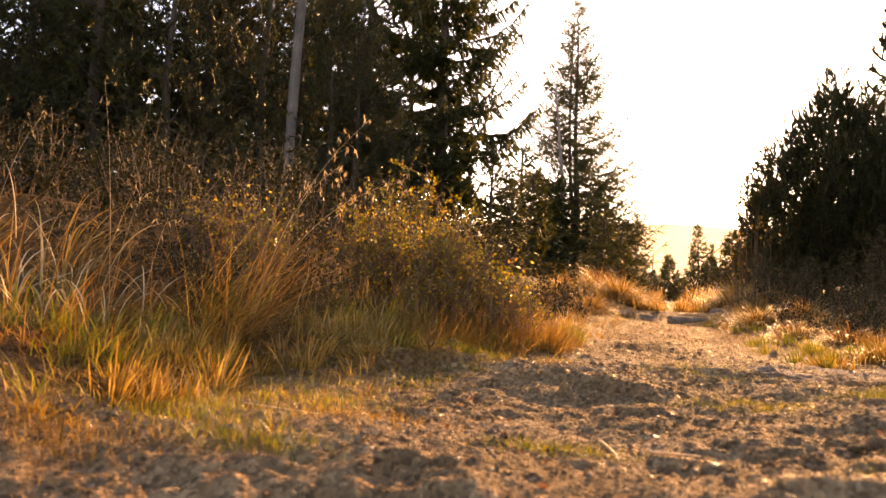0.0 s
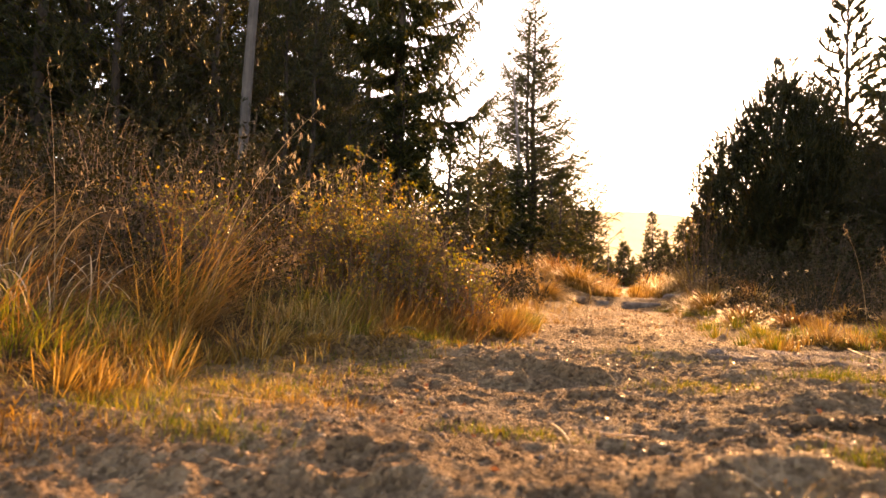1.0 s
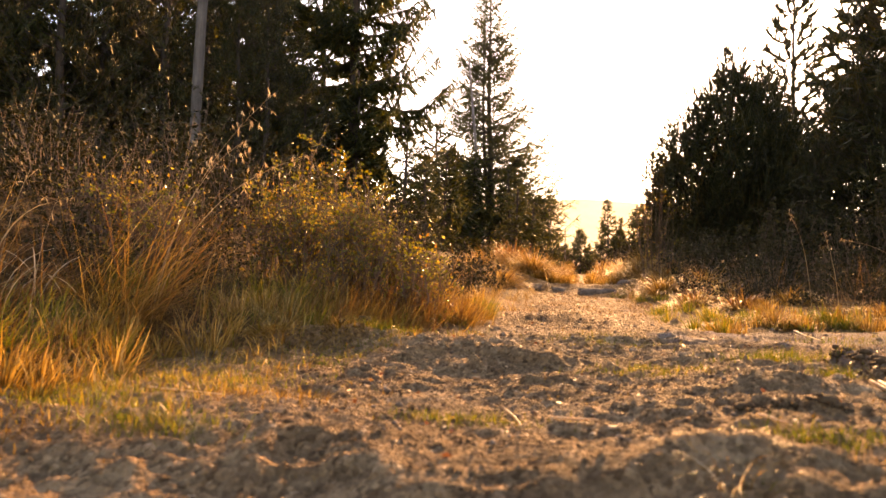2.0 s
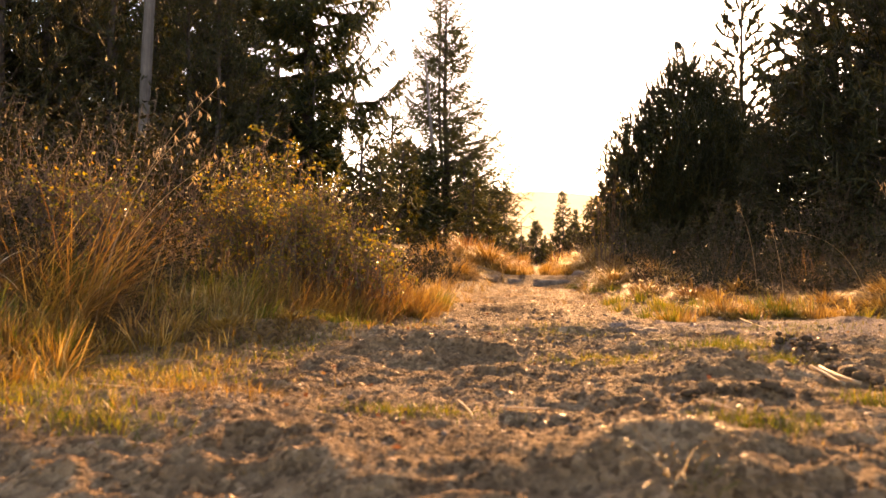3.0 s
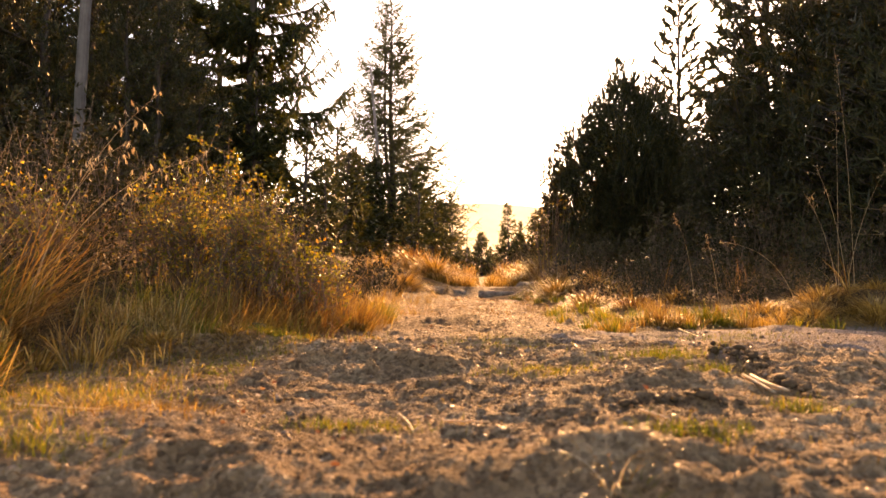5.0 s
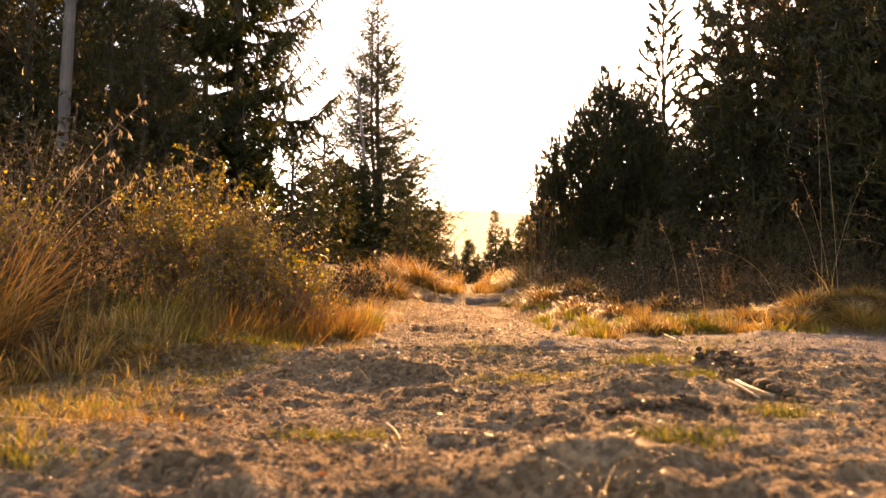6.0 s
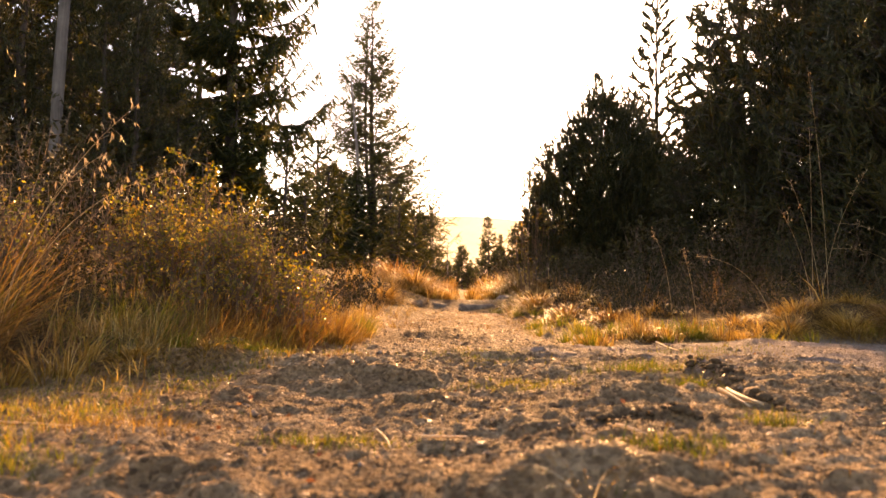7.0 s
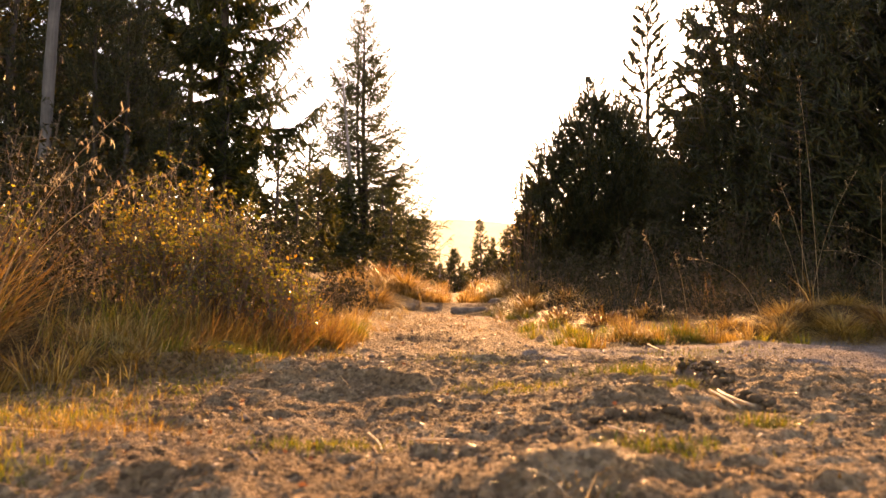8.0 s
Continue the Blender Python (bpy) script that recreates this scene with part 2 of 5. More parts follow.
def prisms(soup, a, b, r0, r1):
    """Many thin three-sided rods from a to b."""
    a, b = np.asarray(a), np.asarray(b)
    d = unit(b - a)
    p = unit(np.cross(d, np.array([0.31, 0.52, 0.79])))
    q = np.cross(d, p)
    vs = []
    for c, r in ((a, r0), (b, r1)):
        r = np.broadcast_to(np.asarray(r, float).reshape(-1, 1), (len(a), 1))
        for k in range(3):
            th = k * 2.0944
            vs.append(c + r * (np.cos(th) * p + np.sin(th) * q))
    v = np.stack(vs, 1)
    base = np.arange(len(a))[:, None] * 6
    quads = np.concatenate([base + np.array([k, (k + 1) % 3, 3 + (k + 1) % 3, 3 + k]) for k in range(3)])
    soup.add(v, None, quads)


def blades(soup, root, az, tilt, bend, length, width, segs=4, rng=None):
    """Bent tapering grass blades: tilt from upright at the root, bending by bend more (radians) to the tip."""
    n = len(root)
    az, tilt, bend, length, width = [np.broadcast_to(np.asarray(x, float), (n,)) for x in (az, tilt, bend, length, width)]
    u = np.stack([np.cos(az), np.sin(az), np.zeros(n)], -1)
    spin = az + np.pi / 2 + (rng.normal(0, 0.5, n) if rng is not None else 0)
    side = np.stack([np.cos(spin), np.sin(spin), np.zeros(n)], -1)
    p = np.array(root, float)
    levels = []
    for k in range(segs + 1):
        w = width * (0.75 + 0.25 * min(1, 2.5 * k / segs)) * (1 - (k / segs) ** 2.2) * 0.5
        if k < segs:
            levels += [p - side * w[:, None], p + side * w[:, None]]
        else:
            levels += [p]
        th = tilt + bend * ((k + 0.5) / segs) ** 1.4
        p = p + (length / segs)[:, None] * (np.sin(th)[:, None] * u + np.cos(th)[:, None] * np.array([0, 0, 1.0]))
    v = np.stack(levels, 1)
    per = 2 * segs + 1
    base = np.arange(n)[:, None] * per
    quads = np.concatenate([base + np.array([2 * k, 2 * k + 1, 2 * k + 3, 2 * k + 2]) for k in range(segs - 1)])
    tris = base + np.array([2 * segs - 2, 2 * segs - 1, 2 * segs])
    soup.add(v, tris, quads)


def leaves(soup, at, way, length, width, rng):
    """Small folded leaves: four triangles' worth, pointing along way."""
    n = len(at)
    way = unit(way)
    side = unit(np.cross(way, unit(rng.normal(0, 1, (n, 3)))))
    lift = np.cross(side, way)
    L = np.broadcast_to(np.asarray(length, float), (n,))[:, None]
    W = np.broadcast_to(np.asarray(width, float), (n,))[:, None]
    mid = at + way * L * 0.45
    v = np.stack([at, mid + side * W * 0.5 + lift * W * 0.2, at + way * L, mid - side * W * 0.5 + lift * W * 0.2], 1)
    base = np.arange(n)[:, None] * 4
    soup.add(v, np.concatenate([base + np.array([0, 1, 2]), base + np.array([0, 2, 3])]))


def needles(soup, a, b, spacing, length, width, rng, spread=0.85, forward=0.6, core=0.0):
    """Needles all round the shoots from a to b, over a close-set core."""
    if core:
        prisms(soup, a, b + unit(b - a) * length * 0.3, core * rng.uniform(0.7, 1.2, len(a)), core * 0.35)
    d = b - a
    ln = np.linalg.norm(d, axis=1)
    count = np.maximum(1, np.round(ln / spacing)).astype(int)
    idx = np.repeat(np.arange(len(a)), count)
    u = rng.random(len(idx))
    at = a[idx] + d[idx] * u[:, None]
    dirs = unit(d)[idx]
    r = rng.normal(0, 1, (len(idx), 3))
    r = unit(r - dirs * np.sum(r * dirs, 1, keepdims=True))
    way = unit(dirs * forward + r * spread)
    L = length * rng.uniform(0.7, 1.15, len(idx))[:, None]
    side = unit(np.cross(way, rng.normal(0, 1, (len(idx), 3)))) * width * 0.5
    v = np.stack([at - side, at + side, at + way * L], 1)
    soup.add(v, np.arange(len(idx))[:, None] * 3 + np.array([0, 1, 2]))


# ---- smooth lattice noise, for ground and outlines ----
LATTICE = np.random.default_rng(7).random((256, 256))


def lump(x, y, wave, shift=0.0):
    x, y = np.asarray(x, float) / wave + shift * 17.3, np.asarray(y, float) / wave + shift * 9.1
    i, j = np.floor(x).astype(int), np.floor(y).astype(int)
    fx, fy = x - i, y - j
    fx, fy = fx * fx * fx * (fx * (fx * 6 - 15) + 10), fy * fy * fy * (fy * (fy * 6 - 15) + 10)
    g = lambda a, b: LATTICE[a % 256, b % 256]
    return (g(i, j) * (1 - fx) + g(i + 1, j) * fx) * (1 - fy) + (g(i, j + 1) * (1 - fx) + g(i + 1, j + 1) * fx) * fy - 0.5


def billow(x, y, wave, shift=0.0):
    """Rounded lumps parted by creases."""
    return 2 * np.abs(lump(x, y, wave, shift)) - 0.3


def sstep(a, b, x):
    t = np.clip((x - a) / (b - a), 0, 1)
    return t * t * (3 - 2 * t)


def left_edge(y):
    return np.interp(y, [0.5, 1.0, 1.5, 2.2, 2.7, 3.2, 3.7, 4.5, 6.0, 7.5, 9, 12, 30], [-0.9, -0.95, -1.1, -1.12, -0.85, -0.50, -0.47, -0.49, -0.50, -0.42, -0.38, -0.34, -0.3])


def right_edge(y):
    return np.interp(y, [3.4, 3.9, 4.6, 7.0, 9.0, 12, 30], [0.75, 0.55, 0.38, 0.33, 0.34, 0.30, 0.4])


def right_front(x):
    return np.interp(x, [0.4, 0.5, 0.83, 1.12, 1.5, 2.0, 2.8, 4.0, 8.0], [3.5, 3.4, 3.7, 3.8, 4.1, 4.05, 4.35, 5.0, 6.8])


def covered(x, y):
    """How far a place lies inside the plants: below 0 on the trail."""
    wob = 0.16 * lump(x, y, 0.45, 3) + 0.08 * lump(x, y, 0.15, 5)
    left = left_edge(y) - x + wob
    right = np.minimum(x - right_edge(y), y - right_front(x)) + wob
    return np.maximum(left, right)


# mounds and hollows of the trail: x, y, half sizes, height
MOUNDS = [(0.19, 1.30, 0.13, 0.09, 0.048), (-0.32, 2.38, 0.24, 0.08, 0.018), (-0.28, 2.18, 0.26, 0.08, -0.012),
          (-0.14, 1.86, 0.12, 0.05, -0.018), (0.12, 1.66, 0.14, 0.05, -0.018), (-0.62, 2.62, 0.16, 0.07, 0.03), (1.35, 3.30, 0.55, 0.30, 0.045),
          (0.95, 2.45, 0.40, 0.45, 0.035), (0.30, 3.3, 0.3, 0.25, 0.02), (-0.2, 4.2, 0.3, 0.2, 0.02), (0.1, 6.2, 0.45, 0.2, 0.03),
          (-0.35, 7.6, 0.3, 0.3, 0.03), (0.45, 1.95, 0.2, 0.08, 0.025),
          (-1.0, 9.9, 0.40, 1.1, 0.12), (0.90, 9.3, 0.38, 1.0, 0.10), (0.88, 6.8, 0.36, 0.9, 0.06), (2.2, 4.45, 0.42, 0.20, 0.15)]

# low broken lips across the trail, dropping towards the walker: x from, to, y from, to, height
LEDGES = [(-0.56, -0.36, 2.30, 2.46, 0.026), (-0.37, -0.06, 2.38, 2.34, 0.030), (-0.20, -0.02, 2.02, 1.95, 0.020), (-0.16, -0.04, 1.77, 1.74, 0.016), (-0.61, -0.50, 2.09, 2.12, 0.018), (-0.60, -0.36, 1.79, 1.95, 0.012),
          (-0.52, -0.26, 1.27, 1.30, 0.016), (0.30, 0.50, 1.78, 1.69, 0.020), (0.09, 0.22, 1.69, 1.60, 0.018), (1.25, 1.95, 3.60, 3.66, 0.02), (-1.02, -0.70, 2.40, 2.54, 0.045), (-0.05, 0.35, 2.85, 2.95, 0.015), (-0.3, 0.15, 3.7, 3.8, 0.02), (-0.45, 0.3, 5.1, 5.0, 0.02), (-0.3, 0.35, 6.9, 7.1, 0.03), (0.75, 1.3, 2.62, 2.85, 0.015)]


def height(x, y):
    x, y = np.asarray(x, float), np.asarray(y, float)
    c = covered(x, y)
    z = 0.045 * lump(x, y, 1.1, 1) + 0.024 * lump(x * 0.6, y, 0.38, 2)
    near = np.exp(-((np.hypot(x, y - 1.5) / 9.0) ** 2))
    z = z + near * sstep(0.7, 1.6, x) * sstep(1.8, 2.4, y) * (0.05 * lump(x * 0.5, y, 0.34, 31) + 0.02 * lump(x * 0.6, y, 0.13, 32))
    rock = sstep(0.55, 0.9, x) * sstep(2.2, 2.8, y)
    patchy = 0.6 + 1.4 * np.abs(lump(x, y, 0.3, 10))
    z = z + near * (1 - 0.5 * rock) * (0.014 * billow(x * 0.36, y, 0.17, 4) + (1 + 0.25 * (1 - sstep(1.2, 1.75, y))) * 0.010 * billow(x * 0.45 + 0.10 * lump(x, y, 0.07, 61), y + 0.05 * lump(x, y, 0.06, 62), 0.085, 6))
    z = z + near * patchy * (1 - 0.45 * rock) * (0.015 * lump(x * 0.5, y, 0.040, 8) + 0.017 * lump(x * 0.8, y, 0.023, 16))
    for mx, my, sx, sy, h in MOUNDS:
        z = z + h * np.exp(-((x - mx) / sx) ** 2 - ((y - my) / sy) ** 2)
    for x0, x1, y0, y1, h in LEDGES:
        d = y - y0 - (y1 - y0) * (x - x0) / (x1 - x0) + 0.12 * lump(x, y, 0.10, 41) + 0.06 * lump(x, y, 0.035, 42)
        ends = sstep(x0 - 0.05, x0 + 0.05, x) * (1 - sstep(x1 - 0.05, x1 + 0.05, x))
        z = z + h * ends * sstep(-0.015, 0.02, d) * (1 - sstep(0.04, 0.35, d))
    # the ground sinks towards the near end of the trail
    z = z - 0.085 * (1 - sstep(0.98, 1.42, y + 0.22 * lump(x, y, 0.32, 51) + 0.08 * lump(x, y, 0.09, 52)))
    # a split in the rock, its far lip standing higher
    wave = x - 0.665 - 0.05 * sstep(2.3, 2.7, y) + 0.09 * lump(x, y, 0.10, 17) + 0.05 * lump(x, y, 0.035, 18)
    run = sstep(1.90, 2.02, y) * (1 - sstep(2.45, 2.7, y)) * (0.75 + 0.5 * lump(x, y, 0.2, 19))
    z = z + run * (0.024 * sstep(0.0, 0.03, wave) * (1 - sstep(0.05, 0.5, wave)) - 0.045 * np.exp(-((wave + 0.025) / 0.035) ** 2))
    left = left_edge(y) - x
    z = z + 0.62 * sstep(0.0, 3.2, left) + 0.05 * sstep(-0.05, 0.3, left)
    right = np.minimum(x - right_edge(y), y - right_front(x))
    z = z + 0.10 * sstep(-0.1, 0.6, right) + 0.60 * sstep(0.6, 5.0, right)
    # rock step across the trail, and the ground beyond it
    line = 8.75 + 0.25 * lump(x, 0 * x, 0.5, 11)
    z = z + 0.12 * sstep(line - 0.06, line + 0.06, y) + 0.10 * sstep(11, 24, y)
    # the land falls away past the trees to a far valley
    z = z - 45 * sstep(55, 700, y) - 30 * sstep(60, 700, np.abs(x))
    return z


def seat(x, y, sink=0.0):
    return (float(x), float(y), float(height(x, y)) - sink)


# ---- ground ----
def axis_steps(lo, hi, step, far_lo, far_hi, up_grow, up_fine, down_grow, down_fine):
    """Fine even steps from lo to hi, growing outwards, faster past the fine limits."""
    mid = np.arange(lo, hi, step)
    up, s, p = [], step, mid[-1]
    while p < far_hi:
        s *= up_grow if p < up_fine else 1.14
        p += s
        up.append(p)
    dn, s, p = [], step, mid[0]
    while p > far_lo:
        s *= down_grow if p > down_fine else 1.14
        p -= s
        dn.append(p)
    return np.concatenate([dn[::-1], mid, up])


gx = axis_steps(-0.9, 0.95, 0.0085, -2600, 2600, 1.028, 2.6, 1.045, -3.0)
gy = axis_steps(0.95, 2.9, 0.0075, -600, 3500, 1.03, 9.5, 1.4, 0.0)
GX, GY = np.meshgrid(gx, gy, indexing="xy")
GZ = height(GX, GY)
nx, ny = len(gx), len(gy)
ii, jj = np.meshgrid(np.arange(nx - 1), np.arange(ny - 1), indexing="xy")
quads = np.stack([jj * nx + ii, jj * nx + ii + 1, (jj + 1) * nx + ii + 1, (jj + 1) * nx + ii], -1).reshape(-1, 4)
ground = link_mesh("ground", np.stack([GX, GY, GZ], -1).reshape(-1, 3), [quads], M_GROUND, smooth=True)
att = ground.data.attributes.new("cover", "FLOAT", "POINT")
att.data.foreach_set("value", np.clip(covered(GX, GY) * 2.2 + 0.25 + 0.5 * lump(GX, GY, 0.6, 9), 0, 1).ravel().astype(np.float32))
# where the rock turns grey, with some shade put into that tone
slab_shade_at = sstep(0.0, 0.3, 1.0 - np.hypot((GX - 2.1) / 1.5, (GY - 3.3) / 1.5) + 0.7 * lump(GX, GY, 0.5, 12) + 0.4 * lump(GX, GY, 0.17, 13)) * (1 - sstep(-0.1, 0.15, covered(GX, GY)))
att = ground.data.attributes.new("slab_shade", "FLOAT", "POINT")
att.data.foreach_set("value", slab_shade_at.ravel().astype(np.float32))
tagged(ground, "uneven trodden granite and dirt trail through dry grassland", "ground", kind="structure")

# ---- far ridge ----
rx = np.linspace(-2600, 2600, 261)
crest = 153 - 0.000012 * (rx + 60) ** 2 - 0.055 * np.clip(rx - 20, 0, 400) + 14 * lump(rx, rx * 0, 420, 2) + 4 * lump(rx, rx * 0, 60, 3) + 2.5 * lump(rx, rx * 0, 14, 4)
rows = []
for f in (0.0, 0.35, 0.7, 0.9, 1.0):
    rows.append(np.stack([rx, 1500 - 350 * (1 - f) + 0 * rx, -120 + (crest + 120) * f], -1))
rows.append(np.stack([rx, 1900 + 0 * rx, -120 + 0 * rx], -1))
rv = np.concatenate(rows)
i2, j2 = np.meshgrid(np.arange(260), np.arange(5), indexing="xy")
rq = np.stack([j2 * 261 + i2, j2 * 261 + i2 + 1, (j2 + 1) * 261 + i2 + 1, (j2 + 1) * 261 + i2], -1).reshape(-1, 4)
# the ridge glows by itself in place of sunlit haze
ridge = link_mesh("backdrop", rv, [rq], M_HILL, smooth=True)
tagged(ridge, "far wooded ridge with golden evening haze put in as glow", "hill", kind="structure")


# ---- trees ----
def spruce(place, H, R, seed, label, group="", z0=0.35, gap=0.2, per=5, fine=1.0, turn=0.0, rise=0.25, lean=(0, 0), sparse=1.0, dense=1.0, hang=0.12, climb=0.0, twig=0.40, order2=3, power=0.85, nl=0.055, nw=0.0125, spread=0.5, core=0.013, curtain=0, twin=0.0, jitter=0.5):
    """A spruce: tapered trunk, whorls of drooping limbs with upturned tips, side twigs set with needles."""
    rng = np.random.default_rng(seed)
    ob = thing("spruce_tree", place, label, "tree", group, turn)
    trunk, limbs, crown = Soup(), Soup(), Soup()
    zz = np.linspace(-0.1, H, 12)
    wob = np.stack([0.03 * np.sin(zz * 1.3 + seed) + lean[0] * zz / H, 0.03 * np.cos(zz * 1.7 + seed) + lean[1] * zz / H], -1)
    spine = np.column_stack([wob, zz])
    r0 = 0.012 * H + 0.02
    tube(trunk, spine, np.interp(zz, [0, H], [r0, 0.006]), 8)
    if twin:
        # a second leader close beside the first
        up2 = np.linspace(0.12, 0.93, 10)
        fork = np.column_stack([np.interp(up2 * H, zz, spine[:, 0]) - twin * np.minimum(1, up2 * 3), np.interp(up2 * H, zz, spine[:, 1]), up2 * H])
        tube(trunk, fork, np.interp(up2, [0, 1], [r0 * 0.7, 0.006]), 6)
    sa, sb = [], []
    la, lb, lr = [], [], []
    z = z0
    while z < H - 0.08:
        f = (z - z0) / (H - z0)
        for k in range(per + int(rng.integers(-1, 2))):
            if rng.random() > sparse:
                continue
            az = rng.uniform(0, 2 * np.pi)
            L = (R * (1 - f) ** power * rng.uniform(0.65, 1.1) + 0.06)
            zb = z + rng.uniform(-jitter, jitter) * gap
            base = np.array([np.interp(zb, zz, spine[:, 0]), np.interp(zb, zz, spine[:, 1]), zb])
            out = np.array([np.cos(az), np.sin(az), 0])
            # lower limbs droop, upper ones climb; all turn up at the tip
            s = np.linspace(0, 1, 7)
            pitch0 = np.interp(f, [0, 0.5, 1], [-0.30, 0.0, 0.9]) + climb * (1 - f) + rng.normal(0, 0.12)
            zc = L * (pitch0 * s + (rise + 0.15 * (1 - f)) * s ** 4)
            pts = base + out * (L * s)[:, None] + np.array([0, 0, 1.0]) * zc[:, None]
            st = 1 if fine > 0.9 else 2
            la.append(pts[:-1:st]), lb.append(pts[st::st]), lr.append(np.interp(s[:-1:st], [0, 1], [0.004 + 0.010 * L, 0.002]))
            sa.append(pts[2:-1]), sb.append(pts[3:])
            side = np.array([-np.sin(az), np.cos(az), 0])
            n = max(2, int(dense * L * 0.85 / (0.055 / fine)))
            u = np.sort(rng.uniform(0.12, 0.98, n))
            at = np.stack([np.interp(u, s, pts[:, c]) for c in range(3)], -1)
            sg = rng.choice([-1, 1], n)
            tl = (twig * L * (1 - u) ** 0.8 * rng.uniform(0.6, 1.2, n) + 0.07)
            td = unit(out * rng.uniform(0.5, 1.0, n)[:, None] + side * (sg * rng.uniform(0.5, 1.0, n))[:, None] + np.array([0, 0, 1.0]) * rng.normal(-hang, 0.22, n)[:, None])
            te = at + td * tl[:, None]
            te[:, 2] -= 0.25 * tl
            if fine > 1.0:
                la.append(at), lb.append(te), lr.append(np.full(n, 0.0022))
            sa.append(at), sb.append(te)
            if curtain:
                # side shoots hanging close under the limb
                nc = int(curtain * L * 10)
                uc = rng.uniform(0.04, 1.0, nc)
                ac = np.stack([np.interp(uc, s, pts[:, c]) for c in range(3)], -1)
                dc = unit(out * rng.uniform(0.1, 0.7, nc)[:, None] + side * rng.normal(0, 0.35, nc)[:, None] + np.array([0, 0, -1.0]))
                sa.append(ac), sb.append(ac + dc * (rng.uniform(0.08, 0.26, nc) * (0.55 + 0.6 * (1 - f)))[:, None])
            # second-order twigs on the longer ones
            m = np.repeat(np.arange(n)[tl > 0.16], order2)
            if len(m):
                v = rng.uniform(0.25, 0.9, len(m))
                at2 = at[m] + (te[m] - at[m]) * v[:, None]
                d2 = unit(td[m] + 0.9 * unit(rng.normal(0, 1, (len(m), 3))) * np.array([1, 1, 0.5]) + np.array([0, 0, -0.1]))
                te2 = at2 + d2 * (tl[m] * (1 - v) * 0.5 + 0.05)[:, None]
                sa.append(at2), sb.append(te2)
        z += gap * rng.uniform(0.75, 1.25) * (1 - 0.35 * f)
    prisms(limbs, np.concatenate(la), np.concatenate(lb), np.concatenate(lr), np.concatenate(lr) * 0.7)
    needles(crown, np.concatenate(sa), np.concatenate(sb), 0.028 / fine, nl / fine ** 0.5, nw / fine, rng, spread + 0.15, 0.9, core)
    trunk.link("trunk", M_BARK, ob, smooth=True)
    tagged(limbs.link("branchwork", M_BARK, ob), kind="stuff")
    crown.link("crown", M_SPRUCE, ob)
    return ob


